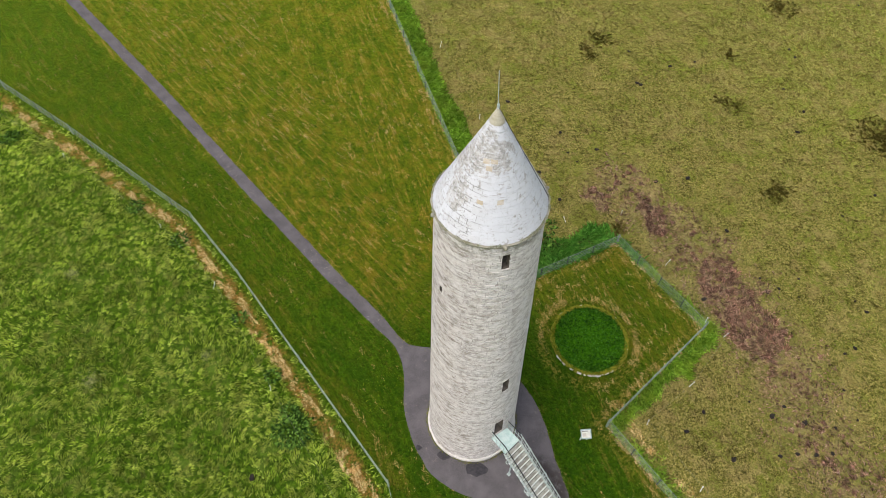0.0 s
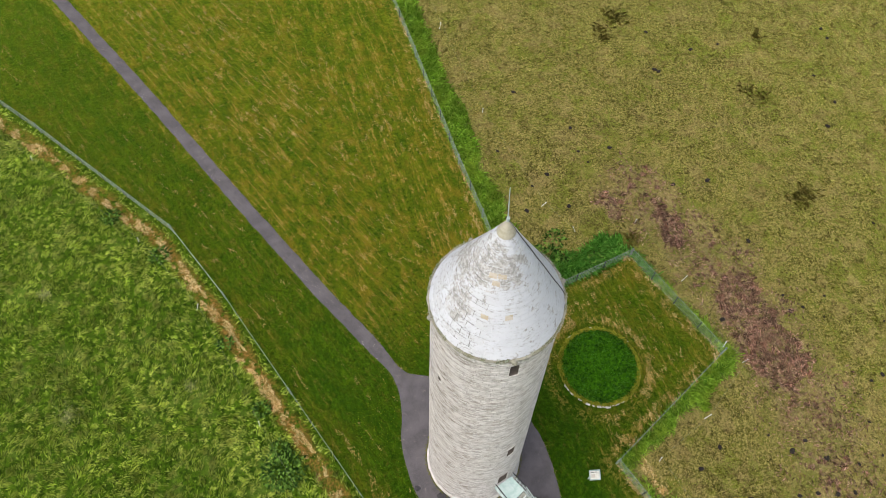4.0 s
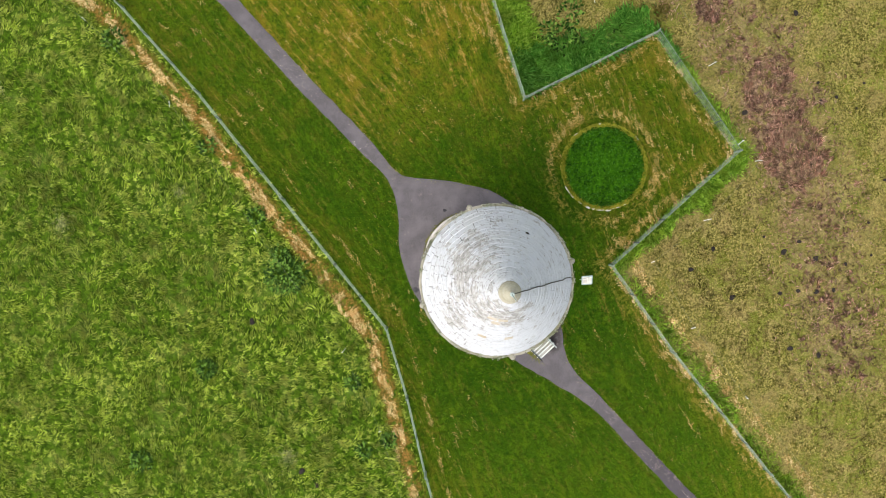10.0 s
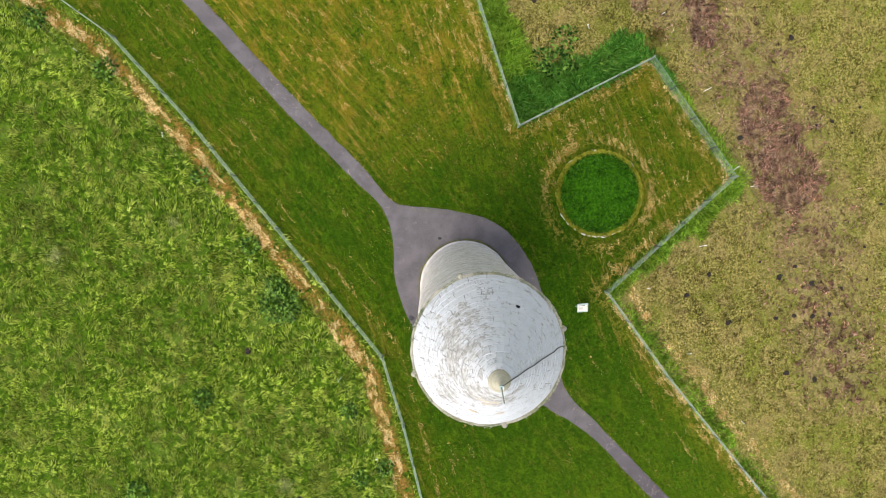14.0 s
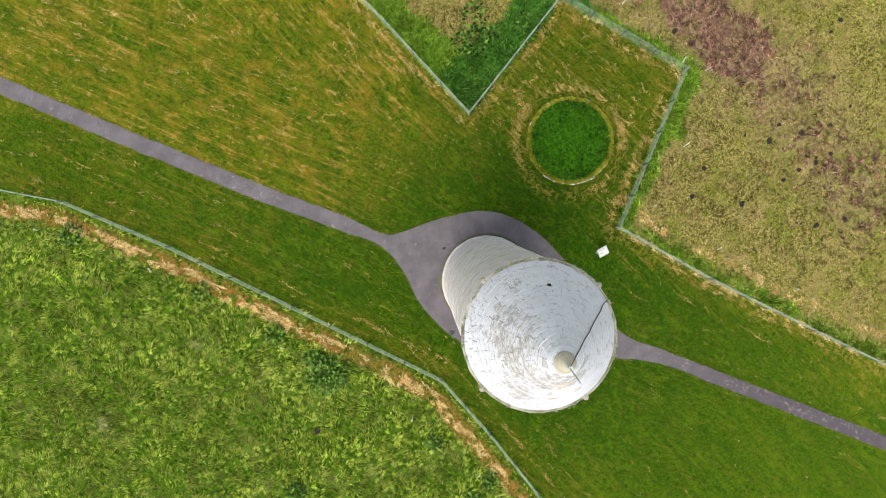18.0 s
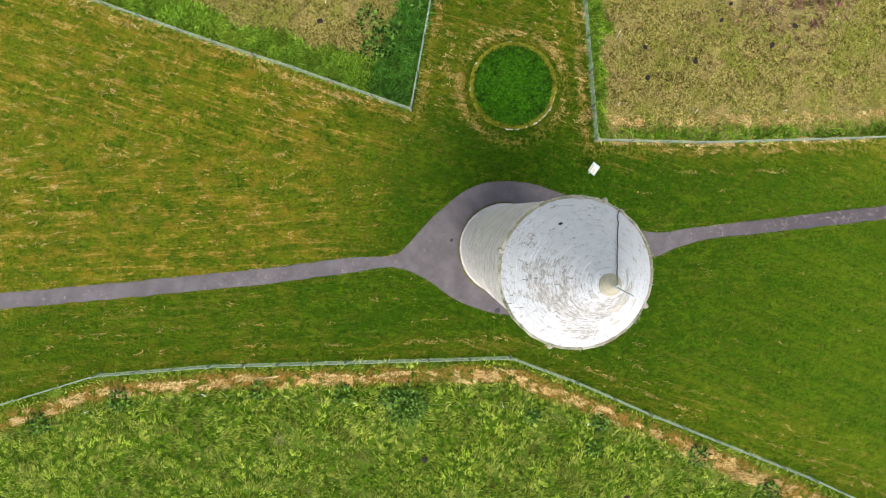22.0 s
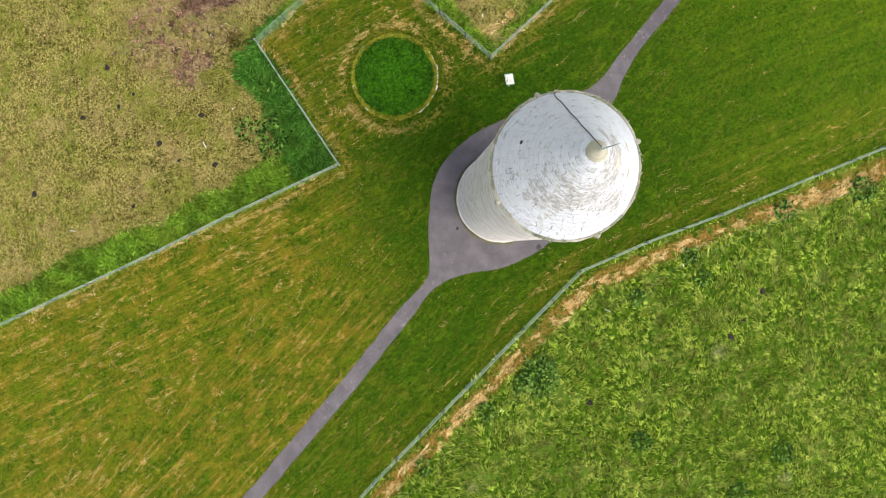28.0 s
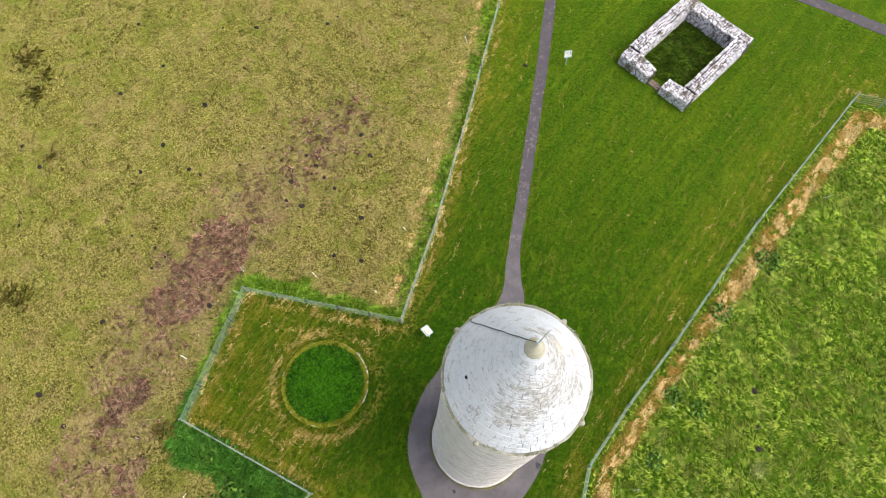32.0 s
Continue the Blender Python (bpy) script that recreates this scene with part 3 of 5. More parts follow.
def rough_edge(edge, seed, size=0.05):
    return edge + size * np.c_[vnoise(edge[:, 0], edge[:, 1], 0.5, seed) - 0.5, vnoise(edge[:, 0], edge[:, 1], 0.5, seed + 1) - 0.5] * 2


count = 620
path = link("footpath", strip_mesh("footpath", rough_edge(resample(WEST_EDGE, count), 1), rough_edge(resample(EAST_EDGE, count), 4), TARMAC, 0.012),
            None, "worn purple-grey tarmac path widening round the tower", category="path", kind="structure")
far_path = spline([(30, -31), (18, -36.2), (10.7, -39.7), (7.95, -40.95), (5.3, -42.1), (-6, -47.5), (-20, -55)], 0.5)
fp = resample(far_path, 120)
link("footpath_side", strip_mesh("footpath_side", np.array(offset(fp, -0.5)), np.array(offset(fp, 0.5)), TARMAC, 0.02),
     None, "narrow grey tarmac side path across the lawn", category="path", kind="structure")

# ---- round tower ----
BASE_R, EAVE_R, EAVE_Z, APEX_Z = 2.52, 1.955, 20.8, 25.06


def shaft_r(z):
    return BASE_R + (EAVE_R - BASE_R) * z / EAVE_Z


def on_shaft(a, z, r_off=0.0):
    r = shaft_r(z) + r_off
    return Vector((r * math.cos(a), r * math.sin(a), z))


# openings: angle in degrees, sill height, width, height
OPENINGS = [(-75.0, 19.35, 0.27, 0.85), (-55.5, 8.6, 0.36, 1.15), (-57.5, 3.3, 0.54, 1.6), (-147.0, 16.5, 0.16, 0.45)]


def opening_span(o):
    a, z, w, h = o
    half = w / 2 / shaft_r(z)
    return radians(a) - half, radians(a) + half, z, z + h


SPANS = [opening_span(o) for o in OPENINGS]


def curved_block(place, a0, a1, s0, s1, depth, proud, rnd, inset=0.022, pieces=2):
    """A stone that follows a round wall; place(a, s, d) gives a point d outside the wall's face."""
    verts, faces = [], []
    n = pieces + 1
    j = lambda: rnd.uniform(-0.3, 0.3) * inset
    ia = inset / 2.2
    top = proud + rnd.uniform(-0.35, 0.35) * proud
    lean = min(0.4 * (a1 - a0), 0.9 * inset) * rnd.uniform(-1, 1)
    for k in range(n):
        t = k / pieces
        a = a0 + (a1 - a0) * t
        b = a0 + ia + (a1 - a0 - 2 * ia) * t
        verts += [place(a, s0, -depth), place(b, s0 + inset + j(), top), place(b + lean, s1 - inset + j(), top), place(a, s1, -depth)]
    for k in range(pieces):
        i = 4 * k
        for u, v in ((0, 1), (1, 2), (2, 3)):
            faces.append((i + u, i + 4 + u, i + 4 + v, i + v))
    e = 4 * (n - 1)
    faces += [(0, 1, 2, 3), (e + 3, e + 2, e + 1, e)]
    return [tuple(v) for v in verts], faces


def courses(z0, z1, height, rnd):
    z = z0
    while z < z1 - 0.05:
        h = min(height * rnd.uniform(0.75, 1.25), z1 - z)
        if z1 - z - h < 0.08:
            h = z1 - z
        yield z, z + h
        z += h


def cut_by_openings(a0, a1, z0, z1):
    """The stretches of a stone that lie clear of the openings."""
    out = [(a0, a1)]
    for b0, b1, s0, s1 in SPANS:
        if z1 <= s0 + 0.03 or z0 >= s1 - 0.03:
            continue
        nxt = []
        for x0, x1 in out:
            for turn in (0, 2 * math.pi):
                c0, c1 = b0 + turn, b1 + turn
                if x1 > c0 and x0 < c1:
                    if c0 - x0 > 0.03:
                        nxt.append((x0, c0))
                    if x1 - c1 > 0.03:
                        nxt.append((c1, x1))
                    break
            else:
                nxt.append((x0, x1))
        out = nxt
    return out


def wall_core(tower):
    """The mortared shell behind the stones, open at the door and windows, with an inner face."""
    zs = sorted({0.0, EAVE_Z, *np.linspace(0, EAVE_Z, 22), *(s for p in SPANS for s in p[2:])})
    angles = sorted({*(a % (2 * math.pi) for a in np.linspace(0, 2 * math.pi, 73)[:-1]), *(a % (2 * math.pi) for p in SPANS for a in p[:2])})
    na, nz = len(angles), len(zs)
    verts, faces = [], []
    for layer in (-0.008, -0.9):
        for z in zs:
            verts += [tuple(on_shaft(a, z, layer)) for a in angles]
    ring = lambda l, k, i: l * na * nz + k * na + i % na
    for k in range(nz - 1):
        for i in range(na):
            mid = (angles[i] + (angles[(i + 1) % na] - angles[i]) % (2 * math.pi) / 2) % (2 * math.pi)
            zc = (zs[k] + zs[k + 1]) / 2
            hole = any(((mid - p[0]) % (2 * math.pi)) < p[1] - p[0] and p[2] < zc < p[3] for p in SPANS)
            if not hole:
                faces.append((ring(0, k, i), ring(0, k, i + 1), ring(0, k + 1, i + 1), ring(0, k + 1, i)))
            if not hole:
                faces.append((ring(1, k, i + 1), ring(1, k, i), ring(1, k + 1, i), ring(1, k + 1, i + 1)))
    for a0, a1, z0, z1 in SPANS:
        rv = []
        for a, z in ((a0, z0), (a1, z0), (a1, z1), (a0, z1)):
            rv += [tuple(on_shaft(a, z, -0.004)), tuple(on_shaft(a, z, -0.9))]
        rf = [(2 * u, 2 * ((u + 1) % 4), 2 * ((u + 1) % 4) + 1, 2 * u + 1) for u in range(4)]
        link("reveal", raw_mesh("reveal", rv, rf, REVEAL), tower, "stone reveal of the opening, darkened for its shade")
    return link("wall_core", raw_mesh("wall_core", verts, faces, MORTAR), tower, "pale lime mortar between the stones")


def add_stones(place, rows, width, parent, material, depth, proud, rnd, joined_name, single, clip=None, radius=None, pieces=2, inset=0.022):
    """Courses of stones; those for which single(z) holds become parts, the rest one joined mesh."""
    verts, faces = [], []
    for row, (z0, z1) in enumerate(rows):
        r = radius((z0 + z1) / 2)
        n = max(6, int(2 * math.pi * r / (width * rnd.uniform(0.85, 1.15))))
        cuts = np.cumsum([rnd.uniform(0.6, 1.4) for _ in range(n)])
        cuts = np.r_[0, cuts / cuts[-1]] * 2 * math.pi + rnd.uniform(0, 6.28)
        for a0, a1 in zip(cuts, cuts[1:]):
            turn = 2 * math.pi * math.floor(a0 / (2 * math.pi))
            for b0, b1 in (clip(a0 - turn, a1 - turn, z0, z1) if clip else [(a0, a1)]):
                g = 0.003 / r
                gap = inset(b0) if callable(inset) else inset
                v, f = curved_block(place, b0 + g, b1 - g, z0 + 0.002, z1 - 0.002, depth, proud, rnd, gap, pieces)
                if single(z0):
                    link("stone", raw_mesh("stone", v, f, material), parent)
                else:
                    k = len(verts)
                    verts += v
                    faces += [tuple(i + k for i in q) for q in f]
    if verts:
        tagged(link(joined_name, raw_mesh(joined_name, verts, faces, material), parent), kind="stuff")


def roof_place(a, s, d):
    """s runs up the slope of the cone, 0 at the eave."""
    slope = math.hypot(EAVE_R + 0.06, APEX_Z - EAVE_Z)
    if 0.1 < s < slope - 0.8:
        s += 0.025 * math.sin(3 * a + 2.1 * s) + 0.018 * math.sin(7 * a - 1.3 * s)
    t = s / slope
    nr, nzv = (APEX_Z - EAVE_Z) / slope, (EAVE_R + 0.06) / slope
    r = (EAVE_R + 0.06) * (1 - t) + d * nr
    return Vector((r * math.cos(a), r * math.sin(a), EAVE_Z + (APEX_Z - EAVE_Z) * t + d * nzv))


def lathe(profile, n, wobble=0.0, rnd=None):
    verts, faces = [], []
    for r, z in profile:
        for i in range(n):
            a = 2 * math.pi * i / n
            q = r * (1 + (rnd.uniform(-wobble, wobble) if rnd else 0))
            verts.append((q * math.cos(a), q * math.sin(a), z))
    for k in range(len(profile) - 1):
        for i in range(n):
            j = (i + 1) % n
            faces.append((k * n + i, k * n + j, (k + 1) * n + j, (k + 1) * n + i))
    return verts, faces


HOLE = (2 * math.pi * 16 / 96, 2 * math.pi * 17 / 96, 1.28, 1.40)


def cut_by_hole(a0, a1, s0, s1):
    """The stretches of a cap stone that lie clear of the small hole."""
    if s1 <= HOLE[2] or s0 >= HOLE[3]:
        return [(a0, a1)]
    out = []
    for x0, x1 in ((a0, min(a1, HOLE[0])), (max(a0, HOLE[1]), a1)):
        if x1 - x0 > 0.02:
            out.append((x0, x1))
    return out


def round_tower():
    rnd = random.Random(11)
    tower = empty("round_tower", pose(0, 0, 0.2), "tall grey limestone round tower with a white conical stone cap", "tower")
    wall_core(tower)
    v, f = lathe([(BASE_R + 0.02, -0.5), (BASE_R + 0.10, -0.4), (BASE_R + 0.10, 0.10), (BASE_R + 0.07, 0.15), (BASE_R - 0.05, 0.17)], 64, 0.008, rnd)
    link("plinth", raw_mesh("plinth", v, f, PLINTH), tower, "low projecting stone footing with moss")
    add_stones(lambda a, s, d: on_shaft(a, s, d), list(courses(0.1, EAVE_Z - 0.02, 0.175, rnd)), 0.55, tower, STONE, 0.035, 0.013, rnd, "stonework",
               lambda z: z > EAVE_Z - 1.9, cut_by_openings, shaft_r, 2, 0.011)
    # openings: lintel, sill and jambs
    for o, (a0, a1, z0, z1) in zip(OPENINGS, SPANS):
        w = a1 - a0
        for nm, b0, b1, s0, s1 in (("lintel", a0 - 0.3 * w, a1 + 0.3 * w, z1, z1 + 0.16), ("sill", a0 - 0.1 * w, a1 + 0.1 * w, z0 - 0.10, z0)):
            v, f = curved_block(lambda a, s, d: on_shaft(a, s, d), b0, b1, s0, s1, 0.05, 0.032, rnd, 0.012)
            link(nm, raw_mesh(nm, v, f, STONE), tower)
    # dark boards added in the two windows to stand in for their shaded interior
    for a, z, w, h in OPENINGS[:2]:
        turn = Matrix.Rotation(radians(a), 4, "Z")
        for k in range(3):
            part("dark_fill_board", box_bm(turn @ Matrix.Translation((shaft_r(z + h / 2) - 0.26, (k - 1) * w * 0.335, z + h / 2)), 0.03, w * 0.325, h - 0.01, 0.004), WINDOW_DARK, tower, "dark board added for the window's shaded interior")
    # cap
    slope = math.hypot(EAVE_R + 0.06, APEX_Z - EAVE_Z)
    v, f = lathe([(EAVE_R - 0.5, EAVE_Z - 0.06), (EAVE_R + 0.10, EAVE_Z - 0.06), (EAVE_R + 0.115, EAVE_Z + 0.02), (EAVE_R + 0.05, EAVE_Z + 0.05)], 96, 0.006, rnd)
    link("eave_course", raw_mesh("eave_course", v, f, MOSSY), tower, "weathered eave stones with yellow moss")
    # mortar under the stones, with a small hole through the cap
    rings = [0.0, HOLE[2], HOLE[3], slope - 0.03]
    core = [tuple(roof_place(2 * math.pi * i / 96, s, -0.010)) for s in rings for i in range(96)]
    quads = [(k * 96 + i, k * 96 + (i + 1) % 96, k * 96 + 96 + (i + 1) % 96, k * 96 + 96 + i) for k in range(3) for i in range(96) if (k, i) != (1, 16)]
    link("cap_core", raw_mesh("cap_core", core, quads, CAP_MORTAR), tower, "patchy limewashed mortar between the cap's stones")
    add_stones(roof_place, list(courses(0.02, slope - 0.66, 0.25, rnd)), 0.42, tower, LIMEWASH, 0.03, 0.004, rnd, "cap_stones", lambda z: True,
               cut_by_hole, lambda s: (EAVE_R + 0.06) * (1 - s / slope), 3, lambda a: 0.003 + 0.011 * float(smooth(-0.35, 0.35, -math.cos(a) + 0.22 * math.sin(a))))
    for ang, up, half, tall in ((-82, 1.62, 0.085, 0.10), (-110, 1.58, 0.085, 0.09), (-113, 2.96, 0.15, 0.10), (-94, 2.98, 0.16, 0.09), (-104, 2.74, 0.13, 0.09)):
        v, f = curved_block(roof_place, radians(ang) - half, radians(ang) + half, up - tall, up + tall, 0.03, 0.012, rnd, 0.02)
        link("stone", raw_mesh("stone", v, f, BARE), tower, "bare ochre stone")
    pz = lambda r: APEX_Z - (APEX_Z - EAVE_Z) * r / (EAVE_R + 0.06)
    v, f = lathe([(0.235, pz(0.25) - 0.02), (0.245, pz(0.24) + 0.03), (0.225, pz(0.22) + 0.05), (0.18, pz(0.18) + 0.06), (0.125, pz(0.125) + 0.068), (0.075, pz(0.075) + 0.066), (0.038, pz(0.038) + 0.06), (0.0, pz(0.0) + 0.05)], 28, 0.012, rnd)
    cv, cf = lathe([(0.335, pz(0.335) - 0.01), (0.342, pz(0.335) + 0.03), (0.325, pz(0.325) + 0.04), (0.23, pz(0.24) + 0.01)], 40, 0.012, rnd)
    link("collar", raw_mesh("collar", cv, cf, LIMEWASH), tower, "limewashed stone collar under the top stone")
    me = raw_mesh("capstone", v, f, OCHRE)
    me.polygons.foreach_set("use_smooth", [True] * len(me.polygons))
    link("capstone", me, tower, "smooth ochre conical top stone")
    part("lightning_rod", tube_bm((0, 0, APEX_Z - 0.05), (-0.06, 0.0, 26.45), 0.016, 6, 0.010), STEEL, tower, "thin grey lightning rod")
    part("rod_collar", tube_bm((0, 0, APEX_Z), (0, 0, APEX_Z + 0.14), 0.045, 8), STEEL, tower)
    line = [roof_place(radians(3) + 0.010 * math.sin(k * 1.7) + 0.008 * math.sin(k * 3.9), max(slope * (1 - k / 14) - 0.02, 0.02), 0.022) for k in range(15)]
    line += [on_shaft(radians(3), EAVE_Z - 0.2, 0.05), on_shaft(radians(3), EAVE_Z - 1.5, 0.05), on_shaft(radians(3), 0.3, 0.06)]
    bm = sweep_bm(line, 0.012)
    part("conductor_cable", bm, DARK, tower, "dark conductor cable running down the cap")
    for a in (110.2, 14.8, -161.8, -78.2):
        bm = box_bm(Matrix.Rotation(radians(a), 4, "Z") @ Matrix.Translation((EAVE_R + 0.10, 0, EAVE_Z - 0.03)), 0.22, 0.16, 0.18, 0.055)
        part("corbel", bm, MOSSY, tower, "rounded projecting corbel stone")
    return tower


MOSSY = stone_material("mossy_stone", (0.13, 0.122, 0.085), (0.30, 0.28, 0.21), (0.085, 0.082, 0.035), 0.12)
PLINTH = stone_material("footing_stone", (0.40, 0.375, 0.33), (0.56, 0.53, 0.49), (0.13, 0.125, 0.07), 0.25)
CAP_MORTAR = cap_mortar_material()
# reveal stone coloured dark for the shade inside the openings
REVEAL = stone_material("shaded_reveal_stone", (0.10, 0.082, 0.066), (0.16, 0.135, 0.11), (0.05, 0.042, 0.034))
WINDOW_DARK = plain_material("window_dark_fill", (0.05, 0.042, 0.038), (0.10, 0.085, 0.078), 9, 0.85)
TOWER = round_tower()


# ---- fences ----
def park_fence(line, bay=2.1, height=0.98, bars=5, label="pale green metal rail fence on slim posts"):
    ax, ay = line[0]
    f = empty("park_fence", pose(ax, ay, gz(ax, ay)), label, "fence", "fences round the lawn")
    o = Vector((ax, ay, gz(ax, ay)))
    for (px, py), (qx, qy) in zip(line, line[1:]):
        length = math.hypot(qx - px, qy - py)
        n = max(1, round(length / bay))
        turn = math.atan2(qy - py, qx - px)
        for k in range(n):
            x, y = px + (qx - px) * k / n, py + (qy - py) * k / n
            me = POST_END if k == 0 else POST
            p = link("post", me, f)
            p.matrix_local = Matrix.Translation(Vector((x, y, gz(x, y))) - o) @ Matrix.Rotation(turn, 4, "Z")
            if k == 0:
                link("stay", STAY, f, "slanting stay of the corner post").matrix_local = p.matrix_local
        for b in range(bars):
            h = 0.14 + (height - 0.14) * b / (bars - 1)
            r = 0.017 if b == bars - 1 else 0.009
            part("rail", tube_bm(Vector((px, py, gz(px, py) + h)) - o, Vector((qx, qy, gz(qx, qy) + h)) - o, r, 6), FENCE_PAINT, f)
        # fine upright wires of the netting
        verts, faces = [], []
        w, dirx, diry = 0.0022, (qx - px) / length, (qy - py) / length
        for k in range(int(length / 0.16)):
            x, y = px + dirx * 0.16 * (k + 0.5), py + diry * 0.16 * (k + 0.5)
            i = len(verts)
            for h in (0.05, height):
                for u, v in ((dirx * w, diry * w), (-diry * w, dirx * w), (-dirx * w, -diry * w), (diry * w, -dirx * w)):
                    verts.append((x + u - o.x, y + v - o.y, gz(x, y) + h - o.z))
            faces += [(i + a, i + (a + 1) % 4, i + 4 + (a + 1) % 4, i + 4 + a) for a in range(4)]
        tagged(link("netting", raw_mesh("netting", verts, faces, FENCE_PAINT), f, "fine upright wire netting"), kind="stuff")
    return f


POST = to_mesh("post", box_bm(Matrix.Translation((0, 0, 0.46)), 0.06, 0.045, 1.12, 0.008), POST_PAINT)
STAY = to_mesh("stay", tube_bm((0.05, 0, 0.85), (0.75, 0, 0.0), 0.022, 6), FENCE_PAINT)
POST_END = to_mesh("post", box_bm(Matrix.Translation((0, 0, 0.48)), 0.10, 0.10, 1.2, 0.012), FENCE_PAINT)
for run in (LEFT_FENCE[:4], LEFT_FENCE[3:7], LEFT_FENCE[6:12], LEFT_FENCE[11:], RIGHT_FENCE[:6], RIGHT_FENCE[5:7], RIGHT_FENCE[6:8], RIGHT_FENCE[7:9], RIGHT_FENCE[8:]):
    park_fence(run)


# ---- access stairs ----
def access_stairs():
    top_z, foot = 3.50, Vector((4.5, -5.48, gz(4.5, -5.48)))
    head = Vector((2.02, -2.86, 0))
    run = Vector((foot.x - head.x, foot.y - head.y, 0))
    d = run.normalized()
    side = Vector((-d.y, d.x, 0))
    s = empty("access_stairs", pose(0, 0, 0), "weathered metal stairs with handrails climbing to the tower door", "stairs")
    n, half = 15, 0.56
    rise, going = (top_z - foot.z) / (n + 1), run.length / n
    face = Matrix(((d.x, side.x, 0, 0), (d.y, side.y, 0, 0), (0, 0, 1, 0), (0, 0, 0, 1)))
    at = lambda along, across, z: Vector((head.x, head.y, 0)) + d * along + side * across + Vector((0, 0, z))
    for k in range(n):
        z = top_z - rise * (k + 1)
        bm = box_bm(Matrix.Translation(at(going * (k + 0.5), 0, z - 0.02)) @ face, going * 0.78, 2 * half - 0.12, 0.04, 0.006)
        t = part("tread", bm, TREAD_METAL, s)
        part("nosing", box_bm(Matrix.Translation(at(going * (k + 0.96), 0, z + 0.008)) @ face, 0.075, 2 * half - 0.10, 0.03, 0.004), WORN_EDGE, t, "bright worn tread edge")
    for sgn in (-1, 1):
        a, b = at(0, sgn * half, top_z - 0.12), at(run.length, sgn * half, foot.z + 0.06)
        mid = (a + b) / 2
        q = (b - a).to_track_quat("X", "Z").to_matrix().to_4x4()
        part("stringer", box_bm(Matrix.Translation(mid) @ q, (b - a).length, 0.05, 0.24, 0.008), STEEL, s)
        up = Vector((0, 0, 0.92))
        rail_mat = BLACK if sgn < 0 else STEEL
        part("handrail", tube_bm(a + up + Vector((0, 0, 0.1)), b + up, 0.028, 8), rail_mat, s, "dark painted handrail" if sgn < 0 else "dull grey steel handrail")
        part("mid_rail", tube_bm(a + up * 0.5 + Vector((0, 0, 0.1)), b + up * 0.5, 0.014, 6), STEEL, s)
        for k in range(12):
            p = a.lerp(b, (k + 0.5) / 12)
            part("baluster", tube_bm(p, p + up + Vector((0, 0, 0.1 * (1 - k / 11))), 0.019, 6), STEEL, s)
            part("fixing_plate", box_bm(Matrix.Translation(p + side * sgn * 0.05) @ face, 0.07, 0.06, 0.10, 0.01), WHITE, s, "pale fixing plate")
        for t in ((0.10, 0.52) if sgn < 0 else (0.18, 0.55)):
            p = a.lerp(b, t)
            q = p - side * sgn * 0.3
            part("support_leg", tube_bm(Vector((q.x, q.y, gz(q.x, q.y) - 0.05)), q - Vector((0, 0, 0.05)), 0.045, 8), STEEL, s)
            c = p + side * sgn * 0.16 + Vector((0, 0, 0.25))
            hoop = [c + side * sgn * (0.10 * math.cos(u)) + d * (0.085 * math.sin(u)) for u in np.linspace(-math.pi / 2, math.pi / 2, 7)]
            bm = sweep_bm([hoop[0] - side * sgn * 0.16] + hoop + [hoop[-1] - side * sgn * 0.16], 0.022)
            part("stay_hoop", bm, STEEL, s, "rounded pale steel stay")
            part("foot_plate", box_bm(Matrix.Translation((q.x, q.y, gz(q.x, q.y) + 0.025)) @ face, 0.2, 0.2, 0.03, 0.004), STEEL, s)
    # landing before the door
    door = on_shaft(radians(-57), 3.32, 0.06)
    da = Vector((math.cos(radians(-57)), math.sin(radians(-57)), 0))
    ds = Vector((-da.y, da.x, 0))
    corners = [door + ds * 0.52, at(0, half, 0), at(0, -half, 0), door - ds * 0.52]
    verts = [(c.x, c.y, top_z - 0.05) for c in corners] + [(c.x, c.y, top_z) for c in corners]
    faces = [(3, 2, 1, 0), (4, 5, 6, 7)] + [(i, (i + 1) % 4, 4 + (i + 1) % 4, 4 + i) for i in range(4)]
    link("landing", raw_mesh("landing", verts, faces, DECK), s, "pale teal landing deck")
    for a, b in ((corners[0], corners[1]), (corners[3], corners[2])):
        a, b = Vector((a.x, a.y, top_z)), Vector((b.x, b.y, top_z))
        up = Vector((0, 0, 0.95))
        part("handrail", tube_bm(a + up, b + up, 0.028, 8), BLACK, s, "dark painted handrail")
        part("mid_rail", tube_bm(a + up * 0.5, b + up * 0.5, 0.014, 6), STEEL, s)
        for k in range(4):
            p = a.lerp(b, (k + 0.4) / 4)
            part("baluster", tube_bm(p - Vector((0, 0, 0.05)), p + up, 0.019, 6), STEEL, s)
    return s


access_stairs()


